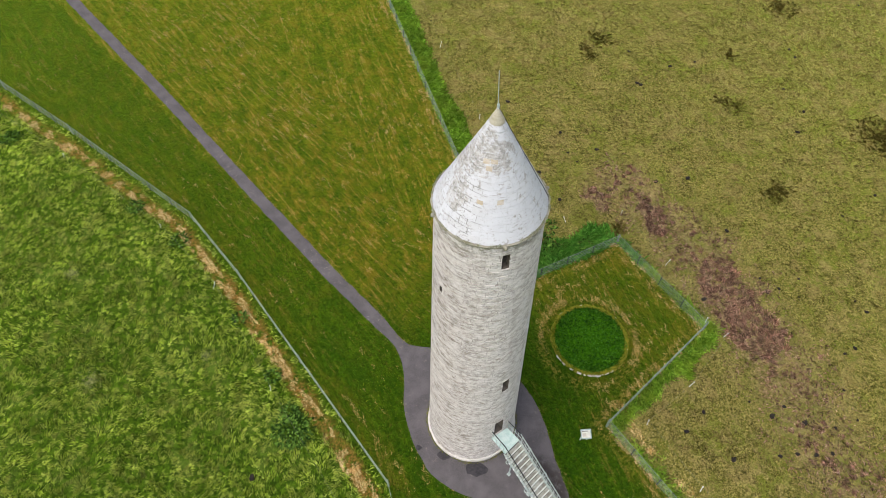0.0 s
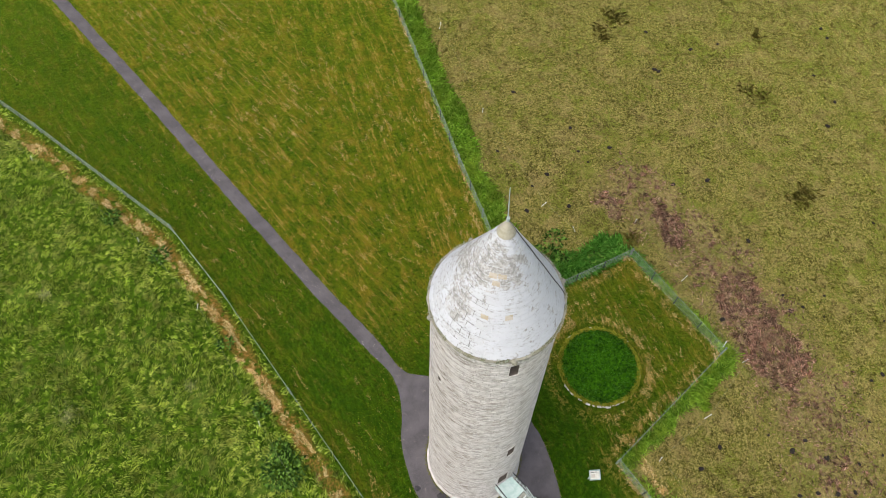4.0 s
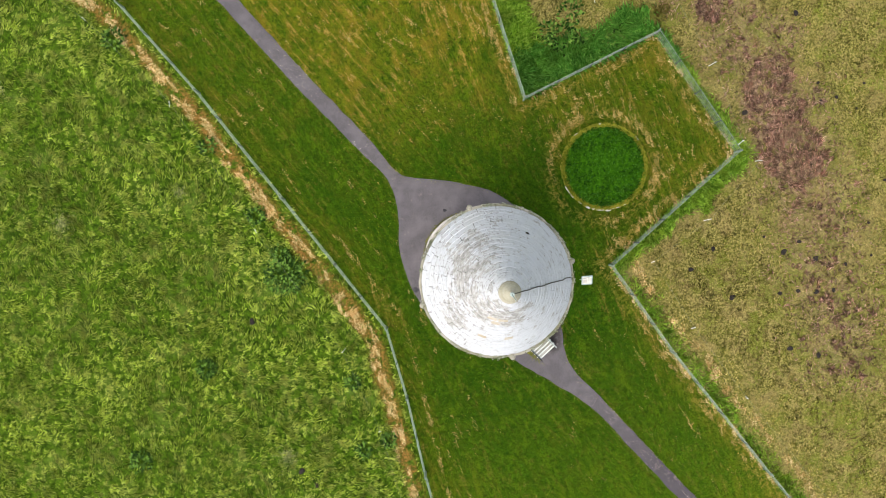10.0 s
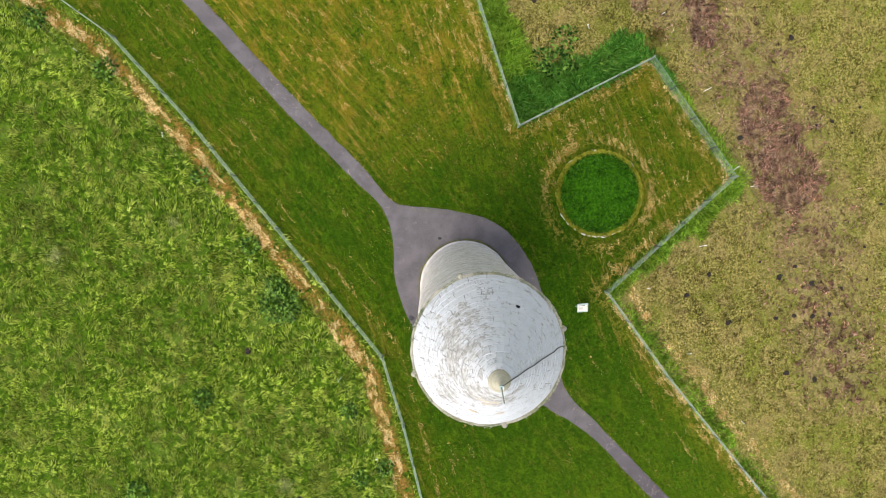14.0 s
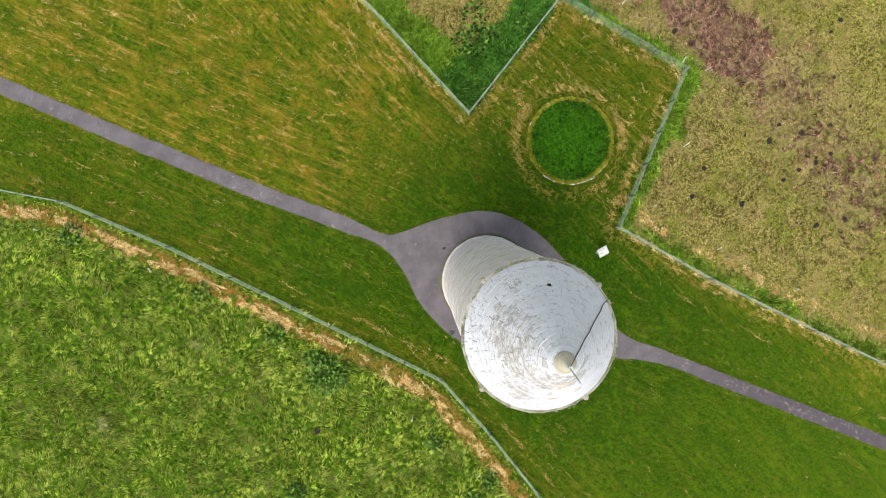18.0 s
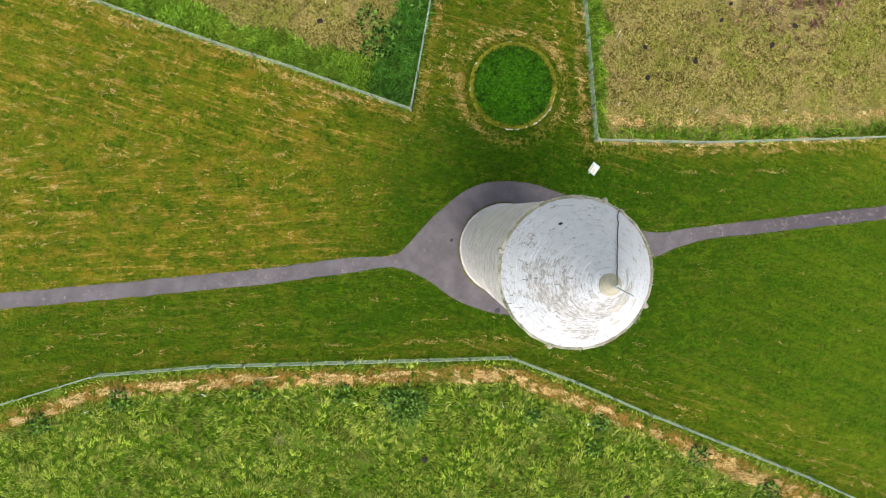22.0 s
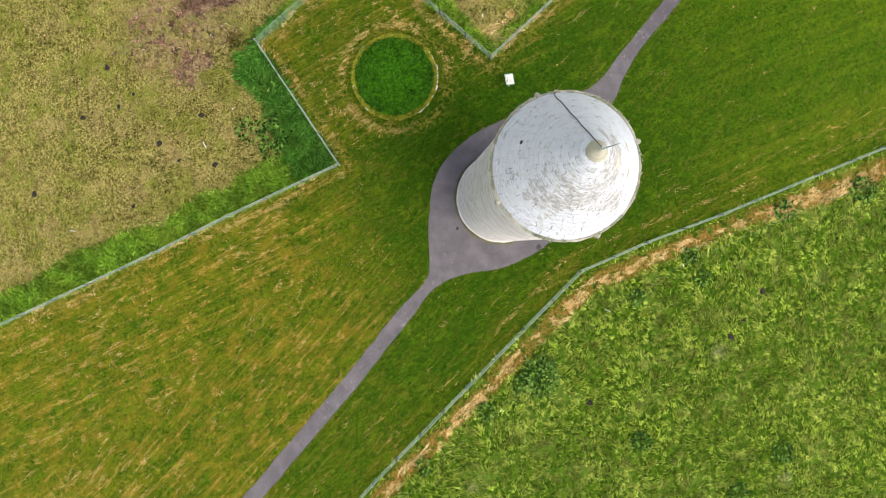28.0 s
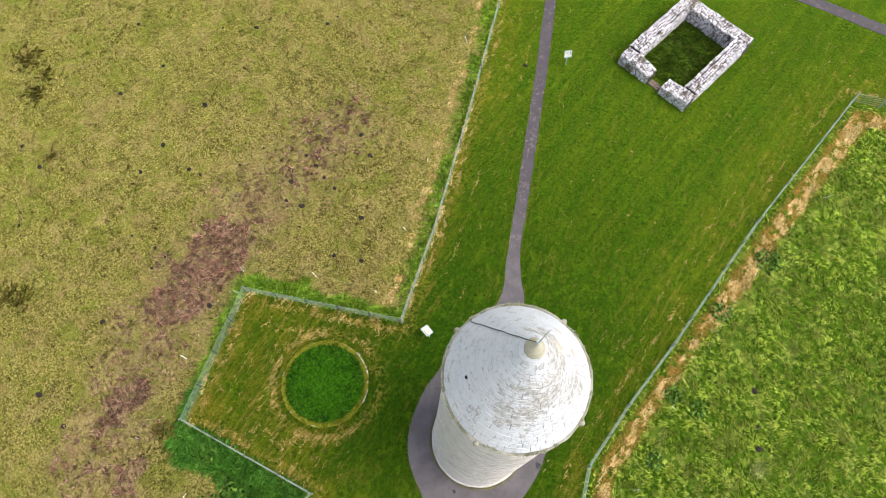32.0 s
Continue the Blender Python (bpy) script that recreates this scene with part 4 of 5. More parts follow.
# ---- ring of stones round the old tower footing ----
def stone_ring():
    rnd = random.Random(5)
    x0, y0 = RING
    z0 = gz(x0, y0)
    r = empty("stone_ring", pose(x0, y0, z0), "low circular stone kerb holding a raised disc of grass", "stone ring")
    n = 52
    for k in range(n):
        a = 2 * math.pi * (k + rnd.uniform(-0.2, 0.2)) / n
        rr = 2.45 + rnd.uniform(-0.04, 0.03)
        x, y = rr * math.cos(a), rr * math.sin(a)
        z = gz(x0 + x, y0 + y) - z0
        bm = box_bm(Matrix.Translation((x, y, z + 0.02 + rnd.uniform(-0.03, 0.02))) @ Matrix.Rotation(a + rnd.uniform(-0.15, 0.15), 4, "Z") @ Matrix.Rotation(rnd.uniform(-0.12, 0.12), 4, "X"),
                    rnd.uniform(0.10, 0.17), rnd.uniform(0.16, 0.30), 0.2, 0.03)
        for v in bm.verts:
            v.co += Vector([rnd.uniform(-0.012, 0.012) for _ in range(3)])
        part("kerb_stone", bm, PALE_STONE if (-2.75 < ((a + math.pi) % (2 * math.pi)) - math.pi < -1.05 and rnd.random() < 0.85) or rnd.random() < 0.07 else KERB_MOSS, r)
    verts, faces = [], []
    rings = [(2.40, 0.02), (2.33, 0.12), (2.1, 0.17), (1.4, 0.19), (0.7, 0.20)]
    m = 48
    for rr, h in rings:
        for i in range(m):
            a = 2 * math.pi * i / m
            x, y = rr * math.cos(a), rr * math.sin(a)
            verts.append((x, y, gz(x0 + x, y0 + y) - z0 + h + 0.05 * (LATTICE[i % 17, int(rr * 9)] - 0.5)))
    verts.append((0, 0, 0.2))
    for q in range(len(rings) - 1):
        for i in range(m):
            faces.append((q * m + i, q * m + (i + 1) % m, (q + 1) * m + (i + 1) % m, (q + 1) * m + i))
    last = (len(rings) - 1) * m
    faces += [(last + i, last + (i + 1) % m, len(verts) - 1) for i in range(m)]
    mv, mf = lathe([(2.46, -0.05), (2.45, 0.12), (2.42, 0.16), (2.36, 0.17), (2.32, 0.12)], 72, 0.012, rnd)
    mv = [(x, y, z + gz(x0 + x, y0 + y) - z0) for x, y, z in mv]
    link("moss_rim", raw_mesh("moss_rim", mv, mf, KERB_MOSS), r, "olive-yellow moss on the kerb's rim")
    me = raw_mesh("turf", verts, faces, TURF)
    me.polygons.foreach_set("use_smooth", [True] * len(me.polygons))
    link("turf", me, r, "lush dark green turf inside the kerb")


def turf_material():
    n = Nodes("lush_turf", 0.95, spec=0.02)
    w = n.world()
    c = n.mix(n.ramp(n.noise(6, 4, 0.7, w), 0.35, 0.65), (0.022, 0.085, 0.003), (0.050, 0.150, 0.006))
    n.bump(n.noise(22, 4, 0.7, w), 0.9, 0.08)
    return n.done(c)


TURF = turf_material()
PALE_STONE = plain_material("pale_kerb_stone", (0.42, 0.38, 0.35), (0.74, 0.70, 0.68), 12, 0.9, 0, 0.6)
KERB_MOSS = plain_material("mossy_kerb", (0.10, 0.115, 0.006), (0.24, 0.21, 0.02), 9, 0.95, 0, 0.6)
stone_ring()


# ---- roofless ruin ----
def rubble_block(bm_v, bm_f, centre, u, v, size, rnd):
    k = len(bm_v)
    j = lambda: rnd.uniform(-0.17, 0.17)
    for dz in (-0.5, 0.5):
        for du, dv in ((-0.5, -0.5), (0.5, -0.5), (0.5, 0.5), (-0.5, 0.5)):
            s = 0.86 if dz > 0 else 1.0
            p = centre + u * (du * s + j() * 0.5) * size[0] + v * (dv * s + j() * 0.5) * size[1] + Vector((0, 0, (dz + j() * 0.6) * size[2]))
            bm_v.append(tuple(p))
    bm_f += [tuple(k + i for i in q) for q in ((3, 2, 1, 0), (4, 5, 6, 7), (0, 1, 5, 4), (1, 2, 6, 5), (2, 3, 7, 6), (3, 0, 4, 7))]


def ruin():
    rnd = random.Random(21)
    corner, u, v = Vector((14.82, -24.0, 0)), Vector((9.03 - 14.82, -24.85 + 24.0, 0)), Vector((15.85 - 14.78, -31.55 + 24.02, 0))
    lu, lv = u.length, v.length
    u, v = u.normalized(), v.normalized()
    z0 = gz(12.2, -28.3)
    top = empty("ruined_building", pose(0, 0, 0), "roofless rectangular ruin of pale lichened rubble stone", "ruin")
    t = 0.98
    # start, along, inward, length, height, gap
    walls = [("front_wall", corner, u, v, lu, 1.05, (0.44, 1.1)), ("front_wall", corner, u, v, lu, 1.05, (-0.1, 0.62)), ("side_wall", corner + u * lu, v, -u, lv, 1.3, None),
             ("back_wall", corner + u * lu + v * lv, -u, -v, lu, 1.4, None), ("side_wall", corner + v * lv, -v, u, lv, 1.3, None)]
    for name, o, a, b, length, height, gap in walls:
        verts, faces, core_v, core_f = [], [], [], []
        prof = lambda s: height + 0.16 * (vnoise(o.x + s, o.y, 0.9, 3) - 0.5) - (0.5 * math.exp(-((s / length - 0.53) / 0.16) ** 2) if gap else 0)
        skip_end = 0.0 if gap or name == "back_wall" else t - 0.02
        ends = (gap[1] * length, length) if gap and gap[0] < 0 else ((0.0, gap[0] * length) if gap else (skip_end, length - skip_end))
        stations = np.linspace(ends[0], ends[1], max(3, int((ends[1] - ends[0]) / 0.25)))
        for i, s in enumerate(stations):
            g = o + a * float(s) + b * (t / 2)
            base = gz(g.x, g.y)
            for db, dz in ((-0.46, -0.1), (0.46, -0.1), (0.46, float(prof(s)) - 0.07), (-0.46, float(prof(s)) - 0.07)):
                core_v.append(tuple(g + b * db * (t - 0.06) + Vector((0, 0, base + dz))))
            if i:
                core_f += [(4 * i - 4 + q, 4 * i - 4 + (q + 1) % 4, 4 * i + (q + 1) % 4, 4 * i + q) for q in range(4)]
        core_f += [(3, 2, 1, 0), tuple(4 * len(stations) - 4 + q for q in range(4))]

        def lay(across, depth, z_at, tall, short, long):
            """One course of stones from end to end of the wall."""
            s = ends[0]
            while s < ends[1] - 0.05:
                l = min(rnd.uniform(short, long), ends[1] - s)
                g = o + a * (s + l / 2) + b * (across + rnd.uniform(-0.035, 0.035))
                rubble_block(verts, faces, g + Vector((0, 0, z_at(s + l / 2, gz(g.x, g.y)))), a, b, (l * rnd.uniform(0.70, 0.90), depth * rnd.uniform(0.65, 0.92), tall * rnd.uniform(0.75, 1.05)), rnd)
                s += l

        for edge in (0.06, t - 0.06):
            for r in range(int(height / 0.16) + 1):
                lay(edge, 0.15, lambda s, base: base + min(0.07 + 0.16 * r, float(prof(s)) - 0.12), 0.16, 0.2, 0.45)
        # the wall's top: larger stones along both edges, small ones packed between
        for across, depth, short, long in ((0.12, 0.24, 0.22, 0.42), (0.31, 0.17, 0.12, 0.26), (0.47, 0.17, 0.10, 0.24), (0.63, 0.17, 0.12, 0.28), (0.86, 0.26, 0.22, 0.46)):
            lay(across, depth, lambda s, base: base + float(prof(s)) - 0.05 + rnd.uniform(-0.03, 0.02), 0.14, short, long)
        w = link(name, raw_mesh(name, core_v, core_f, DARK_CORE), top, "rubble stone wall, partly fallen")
        tagged(link("rubble", raw_mesh("rubble", verts, faces, RUBBLE), w), kind="stuff")
    g = corner + u * (0.53 * lu) + v * 0.4
    part("threshold", box_bm(Matrix.Translation((g.x, g.y, gz(g.x, g.y) + 0.03)) @ Matrix.Rotation(math.atan2(u.y, u.x), 4, "Z"), 0.95, 0.5, 0.1, 0.02), TRODDEN, top, "worn earthy doorway threshold")


TRODDEN = plain_material("trodden_earth", (0.09, 0.065, 0.050), (0.19, 0.145, 0.115), 7, 0.95, 0, 0.6)
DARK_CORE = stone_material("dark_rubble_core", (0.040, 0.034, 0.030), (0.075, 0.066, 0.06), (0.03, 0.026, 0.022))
ruin()


# ---- information signs ----
def information_sign(x, y, turn):
    s = empty("information_sign", pose(x, y, gz(x, y), 0, 0, turn), "small slanted white information panel on a metal post", "sign", "information signs")
    tilt = pose(0, 0, 0.98, 25)
    panel = part("panel", box_bm(tilt, 0.62, 0.56, 0.035, 0.008), SIGN_FRAME, s, "pale green metal panel frame")
    part("sheet", box_bm(tilt @ Matrix.Translation((0, 0, 0.021)), 0.50, 0.42, 0.005), PANEL, panel, "cream printed sheet")
    part("picture", box_bm(tilt @ Matrix.Translation((-0.10, -0.04, 0.026)), 0.22, 0.20, 0.004), PANEL_BAR, panel, "faded brown picture")
    for k in range(5):
        part("text_bar", box_bm(tilt @ Matrix.Translation((0.15, 0.12 - 0.06 * k, 0.026)), 0.17, 0.018, 0.004), PANEL_BAR, panel)
    part("title_bar", box_bm(tilt @ Matrix.Translation((-0.05, 0.16, 0.026)), 0.36, 0.035, 0.004), DARK, panel)
    for sx in (-0.2, 0.2):
        part("post", box_bm(Matrix.Translation((sx, 0, 0.42)), 0.05, 0.05, 1.04, 0.006), STEEL, s)
    return s


information_sign(6.62, -1.25, 4)
information_sign(17.04, -21.05, 135)


# ---- light electric fences inside the grazing fields ----
def electric_fence(points):
    ax, ay = points[0]
    o = Vector((ax, ay, gz(ax, ay)))
    f = empty("electric_fence", Matrix.Translation(o), "thin wire strung on leaning white plastic stakes", "electric fence", "electric fences")
    tops = []
    rnd = random.Random(int(ax * 10))
    for x, y in points:
        p = Vector((x, y, gz(x, y))) - o
        lean = Vector((rnd.uniform(-0.3, 0.3), rnd.uniform(-0.3, 0.3), 0.6))
        bm = tube_bm(p - Vector((0, 0, 0.1)), p + lean, 0.02, 6, 0.014)
        add_box(bm, Matrix.Translation(p + lean * 0.9), 0.07, 0.03, 0.05)
        part("stake", bm, WHITE, f, "white plastic stake")
        tops.append(p + lean * 0.9)
    for a, b in zip(tops, tops[1:]):
        bm = sweep_bm([a.lerp(b, k / 8) - Vector((0, 0, 0.5 * (k / 8) * (1 - k / 8))) for k in range(9)], 0.0035, 4)
        part("wire", bm, WIRE, f)


WIRE = plain_material("grey_wire", (0.22, 0.23, 0.15), (0.32, 0.32, 0.22), 6, 0.6)
electric_fence([(28, -22.5), (22.6, -16.4), (16.32, -8.25), (13.0, -4.2), (10.6, -0.3), (13.6, 2.13), (16.6, 5.6), (15.56, 6.5), (13.77, 11.05), (11.3, 15.4)])
electric_fence([(7.2, 14.6), (5.0, 16.6), (1.2, 24.6), (-2.0, 33.0), (-4.4, 41.0)])
electric_fence([(-40, 26.5), (-30.2, 19.6), (-21.6, 13.4), (-17.05, 8.6), (-12.2, 1.4), (-7.2, -5.2), (-5.4, -10.2), (-2.5, -19.9), (-1.2, -27.5)])


# ---- dung in the dry field ----
def dung_mesh(seed):
    rnd = random.Random(seed)
    bm = bmesh.new()
    bmesh.ops.create_icosphere(bm, subdivisions=2, radius=0.2)
    for v in bm.verts:
        k = 1 + rnd.uniform(-0.28, 0.28)
        v.co = Vector((v.co.x * k * 1.0, v.co.y * k * 0.8, max(v.co.z * 0.3 * k, -0.02)))
    me = to_mesh("cow_pat", bm, DUNG)
    return me


DUNG_MESHES = [dung_mesh(s) for s in range(5)]
PATS = [(14.2, 0.5), (12.9, -0.7), (17.2, 1.2), (18.4, 0.3), (19.3, 0.9), (20.3, -0.1), (22.1, -0.4), (23.6, 0.1), (23.4, 2.0), (24.3, 4.5), (19.3, -2.0),
        (20.4, -2.05), (21.4, -1.95), (15.4, -2.35), (20.4, 9.0), (21.3, 9.3), (22.5, 8.65), (22.9, 10.1), (20.2, 10.1), (18.9, -5.4), (20.6, -5.8), (8.6, 20.3)]
PATS += [(8.0, 21.2), (7.6, 23.3), (6.9, 16.6), (5.6, 19.2), (4.5, 18.2), (4.0, 16.2), (2.2, 21.1), (10.3, 21.6), (3.6, 26.6), (33.3, 13.1), (31.1, 12.8), (26.8, 7.6),
         (27.8, 5.4), (33.3, 5.9), (25.1, 4.9), (26.3, 8.4), (27.8, 15.6), (14.4, 18.5), (29.0, 1.6), (33.7, 2.4), (34.2, -2.7), (32.8, -4.7)]
rnd = random.Random(77)
for k in range(40):
    PATS.append((rnd.uniform(12, 46), rnd.uniform(-24, 44)))
for k, (x, y) in enumerate(PATS):
    if seg_distance(np.array([x]), np.array([y]), RIGHT_FENCE)[0] < 1.5:
        continue
    p = link("cow_pat", DUNG_MESHES[k % 5], None, "dark dried cow pat lying on the dry grass", category="dung", group="cow pats")
    s = rnd.uniform(0.42, 0.95)
    p.matrix_world = pose(x, y, gz(x, y) + 0.05, 0, 0, rnd.uniform(0, 360)) @ Matrix.Diagonal((s, s, s, 1))
for x, y in ((-12.57, -3.64), (-8.94, -13.2), (-9.8, -12.4), (-7.4, -14.6)):
    p = link("cow_pat", DUNG_MESHES[1], None, "dark cow pat in the green pasture", category="dung", group="cow pats")
    p.matrix_world = pose(x, y, gz(x, y) + 0.06, 0, 0, x * 50)


# ---- clumps of weeds ----
def leaf_clump(x, y, radius, height, leaves, size, seed, material, name, label):
    r = np.random.RandomState(seed)
    rad = radius * np.sqrt(r.rand(leaves)) * (0.75 + 0.5 * vnoise(np.cos(np.arange(leaves)), np.sin(np.arange(leaves)), 0.5, seed))
    a = r.rand(leaves) * 2 * np.pi
    px, py = rad * np.cos(a), rad * np.sin(a)
    pz = height * r.rand(leaves) * (1.1 - rad / radius * 0.7) + 0.04
    verts, faces = [], []
    for k in range(leaves):
        h = a[k] + r.uniform(-1.3, 1.3)
        l, w, up = size * r.uniform(0.6, 1.3), size * r.uniform(0.22, 0.34), r.uniform(-0.35, 0.55)
        dx, dy = math.cos(h), math.sin(h)
        i = len(verts)
        verts += [(px[k], py[k], pz[k]), (px[k] + dx * l * 0.5 - dy * w, py[k] + dy * l * 0.5 + dx * w, pz[k] + up * l * 0.4),
                  (px[k] + dx * l, py[k] + dy * l, pz[k] + up * l * 0.35), (px[k] + dx * l * 0.5 + dy * w, py[k] + dy * l * 0.5 - dx * w, pz[k] + up * l * 0.4)]
        faces += [(i, i + 1, i + 2), (i, i + 2, i + 3)]
    for k in range(10):
        h, q = r.rand() * 6.28, radius * 0.5 * r.rand()
        cx, cy = q * math.cos(h), q * math.sin(h)
        i = len(verts)
        verts += [(cx - 0.012, cy, -0.1), (cx + 0.012, cy, -0.1), (cx, cy + 0.012, -0.1), (cx + 0.1 * math.cos(h), cy + 0.1 * math.sin(h), height)]
        faces += [(i, i + 1, i + 3), (i + 1, i + 2, i + 3), (i + 2, i, i + 3)]
    ob = empty(name, pose(x, y, gz(x, y)), label, "weeds", "weed clumps")
    tagged(link("foliage", raw_mesh("foliage", verts[:4 * leaves], faces[:2 * leaves], material), ob), kind="stuff")
    stems = [tuple(i - 4 * leaves for i in f) for f in faces[2 * leaves:]]
    tagged(link("stems", raw_mesh("stems", verts[4 * leaves:], stems, material), ob), kind="stuff")
    return ob


DOCKS = [(-10.6, -0.9, 1.15, 420), (-10.9, 0.2, 0.7, 160), (-15.2, -6.3, 0.75, 190), (-6.8, -7.2, 0.55, 110), (-4.7, -10.6, 0.6, 120), (-19.0, -11.7, 0.8, 180), (-23.7, 15.2, 0.8, 190),
         (-6.2, -11.2, 0.6, 110), (-2.9, -16.5, 0.8, 190), (-2.2, -21.3, 1.0, 260), (-12.2, 2.45, 0.6, 120), (-14.9, 6.4, 0.6, 110), (-20.0, 12.4, 0.8, 160), (-16.95, -14.6, 0.8, 170), (-34.8, 21.5, 0.9, 260)]
for k, (x, y, r, n) in enumerate(DOCKS):
    leaf_clump(x, y, r * (0.95 if n > 300 else 0.72), 0.42, int(n * (1.0 if n > 300 else 0.55)), 0.22, 40 + k, LEAF, "dock_clump", "dark green broad-leaved dock clump in the pasture")
for k, (x, y, r, n) in enumerate([(5.2, 12.6, 0.8, 230), (4.4, 12.9, 0.5, 100), (6.3, 12.7, 0.4, 60), (8.3, 12.7, 0.5, 80), (5.8, 14.0, 0.7, 110)]):
    leaf_clump(x, y, r, 0.4, int(n * 0.6), 0.25, 70 + k, LEAF, "dock_clump", "dark green dock clump in the corner outside the fence")


# ---- grass and weeds, too many to count ----
def ground_z(x, y, k):
    lumps = (vnoise(x, y, 1.1, 1) - 0.5) * 0.16 + (vnoise(x, y, 0.55, 3) - 0.5) * 0.12
    return 0.2 - 0.033 * x + 0.031 * y + lumps * k


def blades(name, x, y, z, length, width, rise, heading, material, label, r, parent=None, tone=1.0):
    """One triangle-fan blade at each place: a bent leaf of two triangles. tone: how light its tuft is."""
    n = len(x)
    l, w = length * r.uniform(0.6, 1.35, n), width * r.uniform(0.6, 1.4, n)
    up = rise * r.uniform(0.3, 1.4, n)
    dx, dy = np.cos(heading), np.sin(heading)
    base, z0 = np.stack([x, y, z - 0.02], -1), np.zeros(n)
    mid = base + np.stack([dx * l * 0.5, dy * l * 0.5, l * up], -1)
    tip = base + np.stack([dx * l, dy * l, l * up * 0.9], -1)
    off = np.stack([-dy * w / 2, dx * w / 2, z0], -1)
    verts = np.stack([base, mid - off, tip, mid + off], 1).reshape(-1, 3)
    k = np.arange(n)[:, None] * 4
    faces = np.concatenate([k + [0, 1, 2], k + [0, 2, 3]], 1).reshape(-1, 3)
    me = bpy.data.meshes.new(name)
    me.vertices.add(len(verts))
    me.vertices.foreach_set("co", verts.ravel())
    me.loops.add(faces.size)
    me.loops.foreach_set("vertex_index", faces.ravel())
    me.polygons.add(len(faces))
    me.polygons.foreach_set("loop_start", np.arange(0, faces.size, 3))
    me.polygons.foreach_set("loop_total", np.full(len(faces), 3))
    me.update(calc_edges=True)
    me.attributes.new("tone", "FLOAT", "POINT").data.foreach_set("value", np.repeat(np.broadcast_to(tone, n), 4).astype(np.float32))
    me.materials.append(material)
    if parent is not None:
        return link(name, me, parent, label, kind="stuff")
    return link(name, me, None, label, category="grass", kind="stuff")


def tufts(r, x0, x1, y0, y1, gap, per, spread):
    """Tufts on a jittered grid, per blades each: blade places, how far each stands from its tuft's middle (0 to 1 and more), tuft headings and tones."""
    gx, gy = np.meshgrid(np.arange(x0, x1, gap), np.arange(y0, y1, gap))
    cx = (gx + r.uniform(-0.45, 0.45, gx.shape) * gap).ravel()
    cy = (gy + r.uniform(-0.45, 0.45, gx.shape) * gap).ravel()
    size = r.uniform(0.65, 1.35, len(cx))
    swing = 0.9 + (vnoise(cx, cy, 2.6, 12) - 0.5) * 4.2 + r.normal(0, 0.35, len(cx))
    light = np.clip(0.92 + 0.30 * (vnoise(cx, cy, 3.2, 15) - 0.5) + r.normal(0, 0.13, len(cx)), 0.5, 1.4)
    rep = lambda v: np.repeat(v, per)
    n = len(cx) * per
    along, across = r.normal(0, spread, n), r.normal(0, spread * 0.55, n)
    c, s, k = np.cos(rep(swing)), np.sin(rep(swing)), rep(size)
    x, y = rep(cx) + k * (along * c - across * s), rep(cy) + k * (along * s + across * c)
    out = np.hypot(along, across) / spread
    return x, y, out, rep(swing) + 1.1 * across / spread * 0.5 + r.normal(0, 0.32, n), rep(light), k


def scatter(r, x0, x1, y0, y1, density):
    n = int((x1 - x0) * (y1 - y0) * density)
    return r.uniform(x0, x1, n), r.uniform(y0, y1, n)


def grass_material(name, stops, patch, patch_scale, share=0.4, dark=0.3):
    """Blades: shades picked blade by blade, with paler or drier patches over the field."""
    n = Nodes(name, 0.8, spec=0.04)
    n.fuzz(0.50, tuple(min(0.8, 2.2 * v + 0.03) for v in stops[len(stops) // 2]))
    w = n.world()
    c = n.node("ShaderNodeValToRGB")
    c.color_ramp.elements[0].color, c.color_ramp.elements[1].color = (*stops[0], 1), (*stops[-1], 1)
    for k, s in enumerate(stops[1:-1]):
        c.color_ramp.elements.new((k + 1) / (len(stops) - 1)).color = (*s, 1)
    n.put(c.inputs[0], n.island())
    col = n.mix(n.math("MULTIPLY", n.ramp(n.noise(patch_scale, 4, 0.6, w), 0.45, 0.68), 0.6), c.outputs[0], patch)
    deep = n.mix(n.ramp(n.noise(3.6, 4, 0.7, w), 0.36, 0.60), (dark, dark * 1.15, dark), (1.0, 1.0, 1.0))
    deep = n.mix(1.0, deep, n.mix(n.ramp(n.noise(0.9, 3, 0.6, n.stretch(w, 1, 1, 1, 35)), 0.36, 0.62), (0.72, 0.74, 0.70), (1.08, 1.08, 1.08)), "MULTIPLY")
    return n.leafy(n.mix(1.0, n.mix(1.0, col, deep, "MULTIPLY"), n.attr("tone"), "MULTIPLY"), share)


PASTURE = grass_material("pasture_blades", [(0.09, 0.15, 0.014), (0.40, 0.525, 0.052), (0.57, 0.70, 0.095), (0.76, 0.82, 0.21)], (0.66, 0.67, 0.18), 0.8, 0.4, 0.56)
DRY = grass_material("dry_blades", [(0.085, 0.090, 0.012), (0.20, 0.190, 0.030), (0.34, 0.285, 0.072), (0.60, 0.49, 0.21)], (0.38, 0.275, 0.11), 0.7, 0.4, 0.32)
LUSH = grass_material("lush_blades", [(0.045, 0.18, 0.018), (0.13, 0.36, 0.045), (0.30, 0.57, 0.11)], (0.20, 0.41, 0.05), 0.6, 0.4, 0.55)
VERGE = grass_material("verge_blades", [(0.12, 0.25, 0.016), (0.27, 0.46, 0.038), (0.46, 0.66, 0.10)], (0.42, 0.52, 0.06), 0.6, 0.4, 0.65)
CUTTINGS = grass_material("grass_cuttings", [(0.20, 0.12, 0.028), (0.40, 0.25, 0.085), (0.64, 0.46, 0.22)], (0.40, 0.23, 0.07), 0.9, 0.08, 0.7)
